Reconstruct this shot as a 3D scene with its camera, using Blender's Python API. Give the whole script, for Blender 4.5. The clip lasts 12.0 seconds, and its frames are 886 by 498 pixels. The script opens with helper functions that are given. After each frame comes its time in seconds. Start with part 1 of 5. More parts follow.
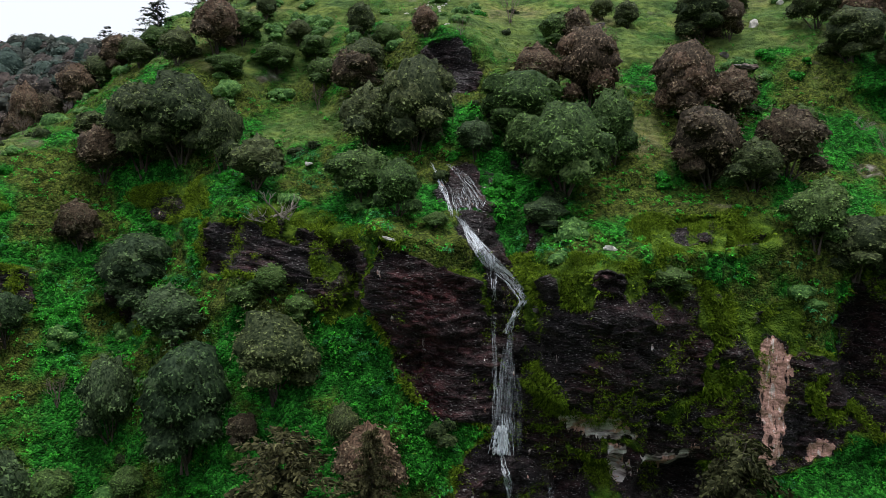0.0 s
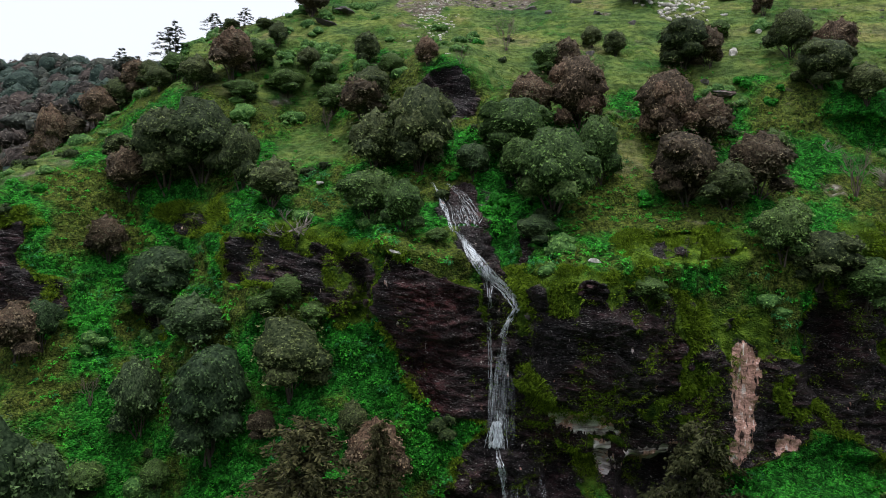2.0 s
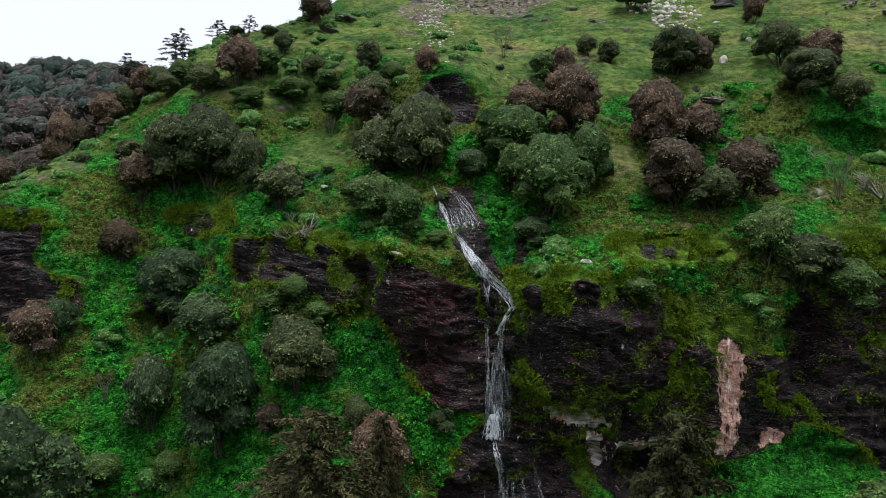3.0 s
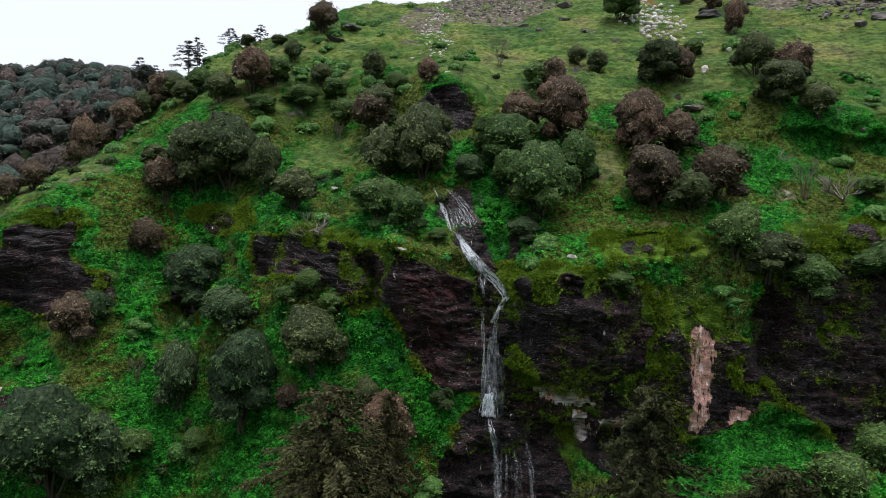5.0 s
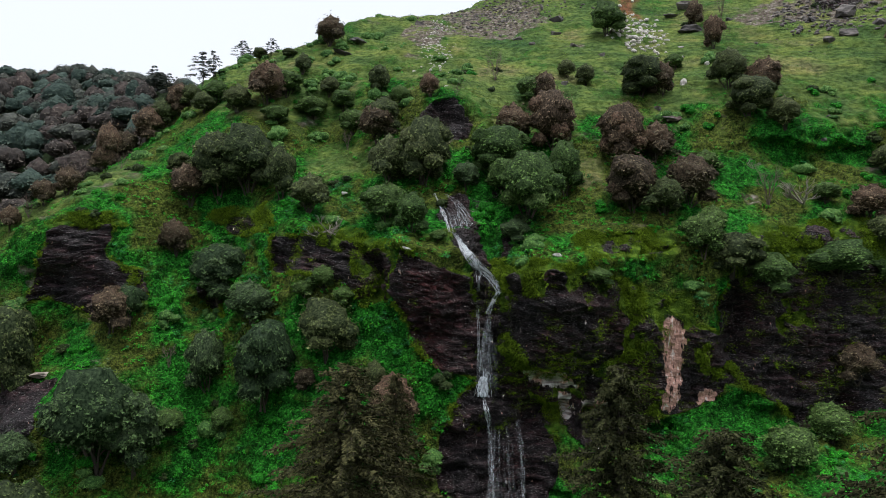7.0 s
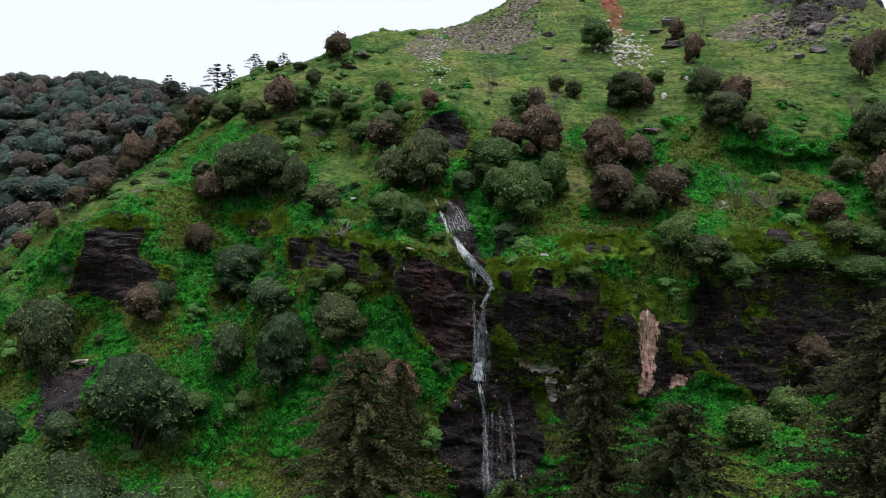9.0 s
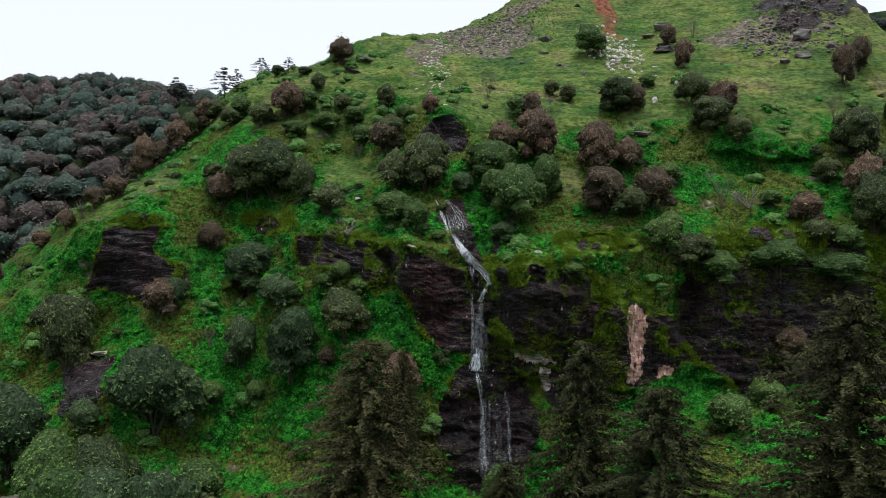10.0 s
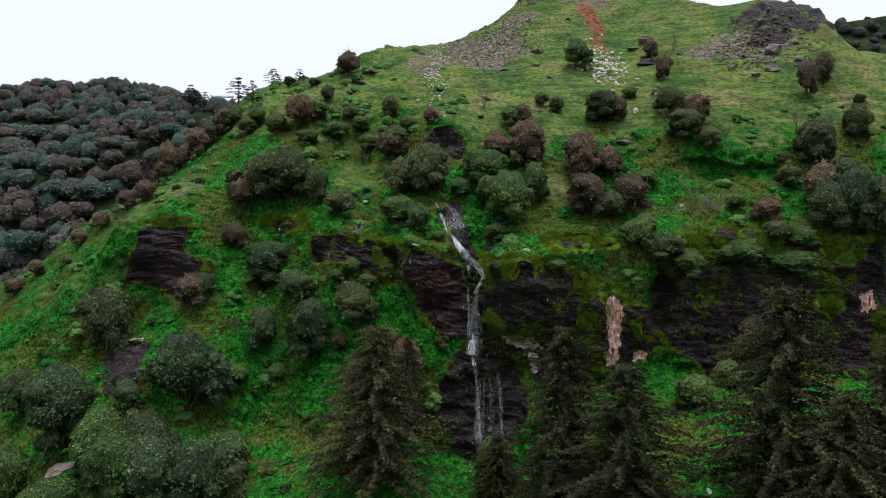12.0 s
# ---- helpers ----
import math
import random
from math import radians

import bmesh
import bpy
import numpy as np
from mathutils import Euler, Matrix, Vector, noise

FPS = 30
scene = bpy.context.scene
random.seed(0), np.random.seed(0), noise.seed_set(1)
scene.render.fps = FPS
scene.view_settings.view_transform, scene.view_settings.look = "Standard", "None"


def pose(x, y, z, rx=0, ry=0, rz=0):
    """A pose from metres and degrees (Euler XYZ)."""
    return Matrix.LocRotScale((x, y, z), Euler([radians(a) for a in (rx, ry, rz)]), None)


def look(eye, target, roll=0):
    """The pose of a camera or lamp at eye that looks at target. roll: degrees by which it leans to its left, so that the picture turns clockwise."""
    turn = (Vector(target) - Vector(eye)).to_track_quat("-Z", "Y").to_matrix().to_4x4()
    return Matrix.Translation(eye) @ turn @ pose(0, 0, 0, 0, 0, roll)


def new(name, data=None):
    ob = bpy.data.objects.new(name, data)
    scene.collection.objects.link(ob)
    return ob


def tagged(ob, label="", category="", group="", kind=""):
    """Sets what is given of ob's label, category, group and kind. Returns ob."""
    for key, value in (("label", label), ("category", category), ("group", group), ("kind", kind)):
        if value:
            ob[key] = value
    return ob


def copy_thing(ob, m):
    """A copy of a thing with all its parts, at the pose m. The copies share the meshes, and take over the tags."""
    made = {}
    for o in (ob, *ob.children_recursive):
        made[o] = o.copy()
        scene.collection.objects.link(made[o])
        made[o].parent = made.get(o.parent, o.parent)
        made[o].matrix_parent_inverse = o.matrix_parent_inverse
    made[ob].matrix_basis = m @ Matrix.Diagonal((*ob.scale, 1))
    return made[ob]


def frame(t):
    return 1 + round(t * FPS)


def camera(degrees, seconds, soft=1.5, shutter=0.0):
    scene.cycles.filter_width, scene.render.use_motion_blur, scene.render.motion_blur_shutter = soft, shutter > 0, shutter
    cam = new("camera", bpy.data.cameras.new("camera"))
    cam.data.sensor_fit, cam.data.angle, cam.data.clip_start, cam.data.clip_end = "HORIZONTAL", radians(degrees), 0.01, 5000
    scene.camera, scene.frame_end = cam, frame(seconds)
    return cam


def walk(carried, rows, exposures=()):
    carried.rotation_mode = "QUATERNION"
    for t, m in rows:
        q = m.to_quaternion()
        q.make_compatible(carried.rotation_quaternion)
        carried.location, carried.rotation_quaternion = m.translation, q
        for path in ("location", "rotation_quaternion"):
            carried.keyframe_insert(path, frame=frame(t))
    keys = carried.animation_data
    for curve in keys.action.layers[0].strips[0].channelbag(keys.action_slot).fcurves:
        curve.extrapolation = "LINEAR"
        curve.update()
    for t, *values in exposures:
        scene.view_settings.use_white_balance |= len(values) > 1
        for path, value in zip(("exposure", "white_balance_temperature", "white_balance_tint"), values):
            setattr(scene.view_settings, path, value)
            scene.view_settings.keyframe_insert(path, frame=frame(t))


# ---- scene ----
cam = camera(65.3, 12.0, 0.55)
METRES, EYE, TILT, LEAN, TURN = 70.0, 45.0, -4.0, 0.0, 0.0
ROWS = [
    (0.0, 0.0, 0.0, 0.0, -0.0, 0.0, 0.0),
    (0.5, -0.0001, -0.0267, 0.0, 0.02, 0.32, 0.0),
    (1.0, -0.001, -0.0545, -0.0005, 0.0, 0.85, -0.03),
    (1.5, -0.0012, -0.0832, -0.0013, -0.01, 1.06, -0.05),
    (2.0, -0.0015, -0.112, -0.0015, -0.02, 1.09, -0.08),
    (2.5, -0.0014, -0.141, -0.0015, -0.03, 1.12, -0.1),
    (3.0, -0.0011, -0.1705, -0.002, -0.04, 1.16, -0.09),
    (5.0, -0.003, -0.3067, -0.0057, -0.09, 0.9, -0.11),
    (5.5, -0.0034, -0.3469, -0.0063, -0.12, 0.84, -0.08),
    (6.0, -0.0039, -0.3889, -0.0066, -0.14, 0.81, -0.09),
    (6.5, -0.0042, -0.4323, -0.0067, -0.15, 0.79, -0.09),
    (7.0, -0.005, -0.4768, -0.007, -0.17, 0.78, -0.1),
    (9.0, -0.0071, -0.6625, -0.0089, -0.25, 0.78, -0.17),
    (9.5, -0.0075, -0.7126, -0.0102, -0.27, 0.69, -0.17),
    (10.0, -0.0084, -0.7657, -0.011, -0.29, 0.6, -0.17),
    (10.5, -0.0093, -0.8213, -0.0113, -0.3, 0.5, -0.18),
    (11.0, -0.01, -0.8792, -0.0107, -0.32, 0.41, -0.17),
    (11.5, -0.0105, -0.9387, -0.0096, -0.34, 0.34, -0.16),
    (12.0, -0.0112, -0.9998, -0.008, -0.37, 0.3, -0.16),
]
walk(cam, [(t, pose(0, 0, EYE, TILT, LEAN, TURN) @ pose(METRES * x, METRES * y, METRES * z, 90 + pitch, roll, yaw)) for t, x, y, z, yaw, pitch, roll in ROWS], ((0.0, 0.4, 6350, 10), (12.0, 0.35, 6350, 10)))

# ---- sky and light: an overcast afternoon ----
world = bpy.data.worlds.new("overcast_sky")
scene.world = world
world.use_nodes = True
wn, wl = world.node_tree.nodes, world.node_tree.links
sky = wn.new("ShaderNodeTexSky")
sky.sky_type, sky.sun_disc = "NISHITA", False
sky.sun_elevation, sky.sun_rotation = radians(84), radians(170)
sky.air_density, sky.dust_density = 1.0, 3.0
dim = wn.new("ShaderNodeVectorMath")
dim.operation = "SCALE"
dim.inputs["Scale"].default_value = 0.1
cloud = wn.new("ShaderNodeMix")
cloud.data_type = "RGBA"
cloud.inputs[0].default_value = 0.85
cloud.inputs[7].default_value = (1.04, 1.08, 1.17, 1)
wl.new(sky.outputs[0], dim.inputs[0])
wl.new(dim.outputs[0], cloud.inputs[6])
wl.new(cloud.outputs[2], wn["Background"].inputs["Color"])
wn["Background"].inputs["Strength"].default_value = 0.8
sun = new("sun", bpy.data.lights.new("sun", "SUN"))
sun.data.energy, sun.data.angle, sun.data.color = 2.5, radians(38), (1.0, 0.98, 0.94)
sun.matrix_world = look((12, 74, 160), (0, 85, 20))


# ---- materials ----
def shader(name):
    m = bpy.data.materials.new(name)
    m.use_nodes = True
    return m, m.node_tree.nodes, m.node_tree.links, m.node_tree.nodes["Principled BSDF"]


def noise_node(n, l, size, detail=4, vector=None, stretch=None):
    t = n.new("ShaderNodeTexNoise")
    t.inputs["Scale"].default_value, t.inputs["Detail"].default_value = 1 / size, detail
    if vector is None:
        vector = n.new("ShaderNodeTexCoord").outputs["Object"]
    if stretch:
        mp = n.new("ShaderNodeMapping")
        mp.inputs["Scale"].default_value = stretch
        l.new(vector, mp.inputs[0])
        vector = mp.outputs[0]
    l.new(vector, t.inputs["Vector"])
    return t.outputs["Fac"]


def ramp(n, l, value, stops):
    r = n.new("ShaderNodeValToRGB")
    r.color_ramp.elements[0].position, r.color_ramp.elements[0].color = stops[0][0], (*stops[0][1], 1)
    r.color_ramp.elements[1].position, r.color_ramp.elements[1].color = stops[-1][0], (*stops[-1][1], 1)
    for p, c in stops[1:-1]:
        r.color_ramp.elements.new(p).color = (*c, 1)
    l.new(value, r.inputs[0])
    return r.outputs[0]


def mixed(n, l, fac, a, b, how="MIX"):
    m = n.new("ShaderNodeMix")
    m.data_type, m.blend_type = "RGBA", how
    for socket, v in ((m.inputs[0], fac), (m.inputs[6], a), (m.inputs[7], b)):
        if isinstance(v, (int, float)):
            socket.default_value = v
        elif isinstance(v, tuple):
            socket.default_value = (*v, 1)
        else:
            l.new(v, socket)
    return m.outputs[2]


def sums(n, l, how, a, b):
    m = n.new("ShaderNodeMath")
    m.operation = how
    for socket, v in zip(m.inputs, (a, b)):
        if isinstance(v, (int, float)):
            socket.default_value = v
        else:
            l.new(v, socket)
    return m.outputs[0]


def relief(n, l, bsdf, height, strength, distance):
    b = n.new("ShaderNodeBump")
    b.inputs["Strength"].default_value, b.inputs["Distance"].default_value = strength, distance
    l.new(height, b.inputs["Height"])
    l.new(b.outputs[0], bsdf.inputs["Normal"])


def hill_material():
    m, n, l, bsdf = shader("hillside")

    def field(key):
        a = n.new("ShaderNodeAttribute")
        a.attribute_name = key
        return a.outputs["Fac"]

    tuft = ramp(n, l, noise_node(n, l, 0.7, 9), [(0.36, (0.4, 0.44, 0.42)), (0.5, (0.92, 0.94, 0.92)), (0.64, (1.45, 1.38, 1.3))])
    leafy = n.new("ShaderNodeTexVoronoi")
    leafy.inputs["Scale"].default_value = 4.5
    l.new(n.new("ShaderNodeTexCoord").outputs["Object"], leafy.inputs["Vector"])
    single = n.new("ShaderNodeSeparateColor")
    l.new(leafy.outputs["Color"], single.inputs[0])
    litter = ramp(n, l, single.outputs[0], [(0.1, (0.01, 0.06, 0.008)), (0.5, (0.015, 0.125, 0.012)), (0.8, (0.027, 0.19, 0.02)), (1.0, (0.05, 0.25, 0.034))])
    stand = ramp(n, l, noise_node(n, l, 2.5, 7), [(0.34, (0.5, 0.5, 0.5)), (0.52, (0.95, 0.95, 0.95)), (0.68, (1.35, 1.25, 1.15))])
    litter = mixed(n, l, 1.0, litter, stand, "MULTIPLY")
    olive = ramp(n, l, noise_node(n, l, 11, 9), [(0.47, (0, 0, 0)), (0.56, (0.85, 0.85, 0.85))])
    litter = mixed(n, l, olive, litter, ramp(n, l, single.outputs[1], [(0.05, (0.03, 0.034, 0.01)), (0.5, (0.075, 0.082, 0.018)), (0.9, (0.12, 0.14, 0.028))]))
    lawn = ramp(n, l, noise_node(n, l, 12, 9), [(0.3, (0.045, 0.1, 0.032)), (0.45, (0.088, 0.145, 0.042)), (0.54, (0.12, 0.175, 0.048)), (0.61, (0.145, 0.175, 0.06)), (0.72, (0.17, 0.165, 0.08))])
    cushion = ramp(n, l, noise_node(n, l, 1.5, 6), [(0.3, (0.016, 0.036, 0.006)), (0.5, (0.06, 0.11, 0.012)), (0.68, (0.14, 0.22, 0.024))])
    patchy = sums(n, l, "ADD", field("meadow"), sums(n, l, "MULTIPLY", sums(n, l, "SUBTRACT", noise_node(n, l, 3, 6), 0.5), 0.9))
    soft = ramp(n, l, noise_node(n, l, 0.9, 9, stretch=(0.7, 0.7, 1.5)), [(0.36, (0.5, 0.55, 0.52)), (0.5, (0.97, 0.97, 0.97)), (0.62, (1.35, 1.3, 1.28))])
    terraces = ramp(n, l, noise_node(n, l, 1.8, 6, stretch=(0.2, 0.2, 1.3)), [(0.4, (0.7, 0.73, 0.73)), (0.5, (1, 1, 1)), (0.6, (1.22, 1.12, 1.0))])
    soft = mixed(n, l, 1.0, soft, terraces, "MULTIPLY")
    grass = mixed(n, l, ramp(n, l, patchy, [(0.25, (0, 0, 0)), (0.65, (1, 1, 1))]), mixed(n, l, 1.0, litter, tuft, "MULTIPLY"), mixed(n, l, 1.0, lawn, soft, "MULTIPLY"))
    grass = mixed(n, l, field("mossy"), grass, cushion)
    stony = ramp(n, l, noise_node(n, l, 1.0, 9), [(0.3, (0.06, 0.048, 0.038)), (0.52, (0.15, 0.125, 0.1)), (0.62, (0.24, 0.21, 0.18)), (0.75, (0.42, 0.39, 0.35))])
    stony = mixed(n, l, ramp(n, l, noise_node(n, l, 3, 8), [(0.5, (0, 0, 0)), (0.62, (1, 1, 1))]), stony, grass)
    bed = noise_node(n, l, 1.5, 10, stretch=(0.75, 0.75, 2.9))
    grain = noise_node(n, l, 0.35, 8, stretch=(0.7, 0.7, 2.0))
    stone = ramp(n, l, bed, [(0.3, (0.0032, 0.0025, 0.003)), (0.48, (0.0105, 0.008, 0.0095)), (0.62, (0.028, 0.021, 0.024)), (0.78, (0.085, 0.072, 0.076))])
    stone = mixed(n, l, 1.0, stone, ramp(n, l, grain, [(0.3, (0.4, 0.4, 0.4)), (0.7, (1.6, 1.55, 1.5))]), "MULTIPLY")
    russet = ramp(n, l, noise_node(n, l, 7, 4), [(0.42, (1, 1, 1)), (0.62, (1.6, 0.95, 0.92))])
    stone = mixed(n, l, 1.0, stone, russet, "MULTIPLY")
    stone = mixed(n, l, field("ruddy"), stone, mixed(n, l, 1.0, stone, (1.55, 0.95, 0.92), "MULTIPLY"))
    fleck = ramp(n, l, noise_node(n, l, 0.2, 3, stretch=(0.6, 0.6, 1.9)), [(0.625, (0, 0, 0)), (0.65, (1, 1, 1))])
    stone = mixed(n, l, fleck, stone, (0.2, 0.19, 0.185))
    crackle = n.new("ShaderNodeTexVoronoi")
    crackle.feature = "DISTANCE_TO_EDGE"
    crackle.inputs["Scale"].default_value = 1.1
    squeeze = n.new("ShaderNodeMapping")
    squeeze.inputs["Scale"].default_value = (0.7, 0.7, 2.6)
    bent = mixed(n, l, 0.8, n.new("ShaderNodeTexCoord").outputs["Object"], noise_node(n, l, 1.5, 4), "ADD")
    l.new(bent, squeeze.inputs[0])
    l.new(squeeze.outputs[0], crackle.inputs["Vector"])
    slit = ramp(n, l, crackle.outputs["Distance"], [(0.0, (0, 0, 0)), (0.12, (1, 1, 1))])
    pink = ramp(n, l, noise_node(n, l, 0.9, 9, stretch=(2.2, 2.2, 0.5)), [(0.36, (0.05, 0.028, 0.024)), (0.4, (0.44, 0.25, 0.205)), (0.6, (0.6, 0.34, 0.27)), (0.66, (0.8, 0.68, 0.64))])
    spread = n.new("ShaderNodeSeparateXYZ")
    l.new(n.new("ShaderNodeTexCoord").outputs["Object"], spread.inputs[0])
    scar = sums(n, l, "GREATER_THAN", spread.outputs[0], 31.0)
    layered = ramp(n, l, noise_node(n, l, 1.1, 9, stretch=(0.5, 0.5, 2.6)), [(0.33, (0.04, 0.03, 0.03)), (0.41, (0.3, 0.24, 0.23)), (0.52, (0.55, 0.48, 0.46)), (0.62, (0.75, 0.7, 0.68))])
    blush = ramp(n, l, noise_node(n, l, 2.2, 4), [(0.5, (0, 0, 0)), (0.56, (1, 1, 1))])
    pink = mixed(n, l, sums(n, l, "MAXIMUM", scar, blush), layered, pink)
    torn = sums(n, l, "ADD", field("pale"), sums(n, l, "MULTIPLY", sums(n, l, "SUBTRACT", noise_node(n, l, 1.3, 9, stretch=(1.6, 1.6, 0.6)), 0.5), 2.6))
    on_pale = ramp(n, l, torn, [(0.5, (0, 0, 0)), (0.56, (1, 1, 1))])
    stone = mixed(n, l, on_pale, stone, pink)
    ragged = sums(n, l, "ADD", field("rock"), sums(n, l, "MULTIPLY", sums(n, l, "SUBTRACT", noise_node(n, l, 1.6, 9), 0.5), 1.0))
    on_rock = ramp(n, l, ragged, [(0.38, (0, 0, 0)), (0.5, (1, 1, 1))])
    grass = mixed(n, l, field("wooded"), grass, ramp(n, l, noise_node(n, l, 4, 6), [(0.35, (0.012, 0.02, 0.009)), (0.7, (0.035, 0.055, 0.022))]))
    strewn = sums(n, l, "ADD", field("bare"), sums(n, l, "MULTIPLY", sums(n, l, "SUBTRACT", noise_node(n, l, 5, 8, stretch=(0.6, 0.6, 1.4)), 0.5), 2.4))
    colour = mixed(n, l, ramp(n, l, strewn, [(0.4, (0, 0, 0)), (0.62, (1, 1, 1))]), grass, stony)
    colour = mixed(n, l, field("earth"), colour, ramp(n, l, noise_node(n, l, 1.5, 7), [(0.35, (0.09, 0.035, 0.022)), (0.65, (0.3, 0.115, 0.07))]))
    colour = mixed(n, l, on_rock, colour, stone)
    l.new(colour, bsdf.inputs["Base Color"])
    l.new(ramp(n, l, on_rock, [(0.0, (0.9, 0.9, 0.9)), (1.0, (0.5, 0.5, 0.5))]), bsdf.inputs["Roughness"])
    l.new(ramp(n, l, on_rock, [(0.0, (0.06, 0.06, 0.06)), (1.0, (0.22, 0.22, 0.22))]), bsdf.inputs["Specular IOR Level"])
    plain = sums(n, l, "SUBTRACT", 1.0, sums(n, l, "MULTIPLY", on_pale, 0.85))
    chips = sums(n, l, "MULTIPLY", sums(n, l, "MULTIPLY", slit, sums(n, l, "MULTIPLY", on_rock, plain)), 0.16)
    chips = sums(n, l, "ADD", chips, sums(n, l, "MULTIPLY", sums(n, l, "SUBTRACT", 1.0, on_rock), sums(n, l, "MULTIPLY", leafy.outputs["Distance"], -0.5)))
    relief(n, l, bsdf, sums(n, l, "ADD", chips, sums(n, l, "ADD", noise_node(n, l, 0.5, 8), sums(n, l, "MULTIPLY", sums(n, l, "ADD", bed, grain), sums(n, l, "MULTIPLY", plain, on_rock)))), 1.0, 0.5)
    return m


HILL = hill_material()


# ---- noise fields ----
def hashed(i, j, k, seed):
    h = (i * 374761393 + j * 668265263 + k * 2147483647 + seed * 974711) & 0xFFFFFFFF
    h = ((h ^ (h >> 13)) * 1274126177) & 0xFFFFFFFF
    return ((h ^ (h >> 16)) & 0xFFFF) / 65535.0


def lattice(p, seed=0):
    """Smooth value noise in -1..1 at the points p (n, 3)."""
    f = np.floor(p)
    i = f.astype(np.int64)
    u = p - f
    u = u * u * (3 - 2 * u)
    total = 0
    for a in (0, 1):
        for b in (0, 1):
            for d in (0, 1):
                w = (u[..., 0] if a else 1 - u[..., 0]) * (u[..., 1] if b else 1 - u[..., 1]) * (u[..., 2] if d else 1 - u[..., 2])
                total = total + w * hashed(i[..., 0] + a, i[..., 1] + b, i[..., 2] + d, seed)
    return total * 2 - 1


def fbm(p, size, octaves=4, seed=0):
    total, amp = 0, 1.0
    for o in range(octaves):
        total = total + amp * lattice(p / size * 2 ** o + 17.3 * o, seed + o)
        amp *= 0.5
    return total


def blend(a, b, v):
    t = np.clip((v - a) / (b - a), 0, 1)
    return t * t * (3 - 2 * t)


# ---- the lie of the land: lines that run along the hillside, from the valley to the far ridge ----
APRON = [(-330, 24, -41.9), (-200, 27.5, -35.1), (-110, 25, -26.9), (-70, 30.9, -15.3), (-40, 34.3, -9.5), (-12, 33.7, -3.5), (6, 34.1, -11.5), (30, 30.9, -0.3), (60, 27.3, 5), (90, 31.4, 6.7), (130, 37.3, 4.3), (330, 35.7, -17.6)]
LOWER_SLOPE = [(-330, 50, -28.7), (-200, 53.5, -20.9), (-110, 52.2, -10.8), (-70, 60.3, 4.7), (-55, 63.5, 6.5), (-40, 71.2, 2.9), (-25, 65.1, 1.4), (-12, 60.5, 6.7), (0, 66.9, -1.8), (6, 68.8, -3.9), (12, 67.8, -3.8), (20, 64.8, -2.6), (28, 61.3, 3.6), (38, 59.5, 6.8), (60, 57.7, 9.9), (90, 59.8, 11.7), (130, 63.3, 4.5), (330, 63, 0.5)]
CLIFF_FOOT = [(-330, 71.2, -12.1), (-200, 74.6, -6.3), (-110, 73.2, 2.8), (-80, 80.1, 15.3), (-70, 86.7, 22.9), (-55, 82.2, 31.2), (-40, 87.1, 28.9), (-25, 74.9, 26.7), (-13, 73.9, 26.8), (-8, 73.1, 28.9), (-4, 69.8, 25.1), (0, 69.4, 20.1), (3, 71.1, 16), (8, 75.1, 15.2), (12, 74.1, 15.8), (19, 75, 13.7), (28, 75.9, 12.1), (38, 74, 13.8), (60, 76, 13.6), (90, 78.1, 15.5), (130, 78.1, 15.5), (330, 81.4, 4.2)]
CLIFF_TOP = [(-330, 87, -1.2), (-200, 89.3, 2.7), (-110, 83.9, 12.1), (-82, 87.2, 30.9), (-74, 89.2, 44.8), (-62, 89.3, 46.3), (-55, 88.2, 44.8), (-48, 98.2, 44.1), (-38, 96.3, 45.3), (-25, 82.2, 45.3), (-14, 77.9, 41.6), (-9.6, 77, 41.6), (-7.6, 69.5, 42.4), (-2, 70.4, 41.6), (5, 74.8, 39.8), (8, 76.6, 36.6), (11, 69.7, 37.6), (18, 67.8, 39.3), (26, 72.8, 39.9), (38, 75.9, 41.2), (60, 79, 42), (90, 81, 42.3), (130, 82.9, 40.2), (330, 88.7, 23.8)]
BENCH = [(-330, 97.5, 6.1), (-200, 97.8, 10.1), (-110, 91.4, 18.6), (-80, 94.9, 40.4), (-66, 96.6, 50.3), (-55, 97.7, 52.2), (-40, 100.7, 51), (-25, 92.5, 49.1), (-12, 84.3, 46.1), (-4, 80.2, 44.4), (3, 82.1, 43.8), (9, 82.1, 43.3), (16, 77.1, 43.1), (28, 81.2, 45.3), (38, 83.3, 46.2), (60, 85.3, 46.1), (90, 87.3, 46.9), (130, 90.3, 45.7), (330, 99.1, 28)]
HOLLOW_FOOT = [(-330, 109.6, 7.3), (-200, 105.9, 11.5), (-110, 98.8, 25.1), (-85, 104.3, 45.7), (-70, 110.9, 54.3), (-55, 107, 56.1), (-40, 106.1, 57.6), (-25, 107, 55.1), (-12, 97.9, 55.2), (-4, 98.2, 59.2), (3, 98.3, 60.2), (9, 97.2, 58.3), (16, 95.9, 54.3), (28, 97, 56.3), (45, 98, 55.7), (60, 97.9, 55.2), (80, 97.9, 55.2), (95, 97, 55.3), (130, 97.9, 55.2), (330, 111.7, 37.2)]
HOLLOW_TOP = [(-330, 117.6, 6.7), (-200, 109.9, 11.3), (-110, 103, 27.8), (-85, 112.4, 47.2), (-70, 119.1, 56.7), (-55, 114.4, 61.1), (-40, 111.6, 64.3), (-25, 115.4, 61), (-12, 105.6, 63.7), (-4, 101.9, 68.9), (3, 102, 69.9), (9, 102.8, 66.9), (16, 105.5, 62.7), (28, 105.6, 63.7), (45, 103.5, 62.3), (60, 101.6, 64), (80, 101.6, 64), (95, 101.4, 62), (130, 105.6, 63.7), (330, 120, 40.6)]
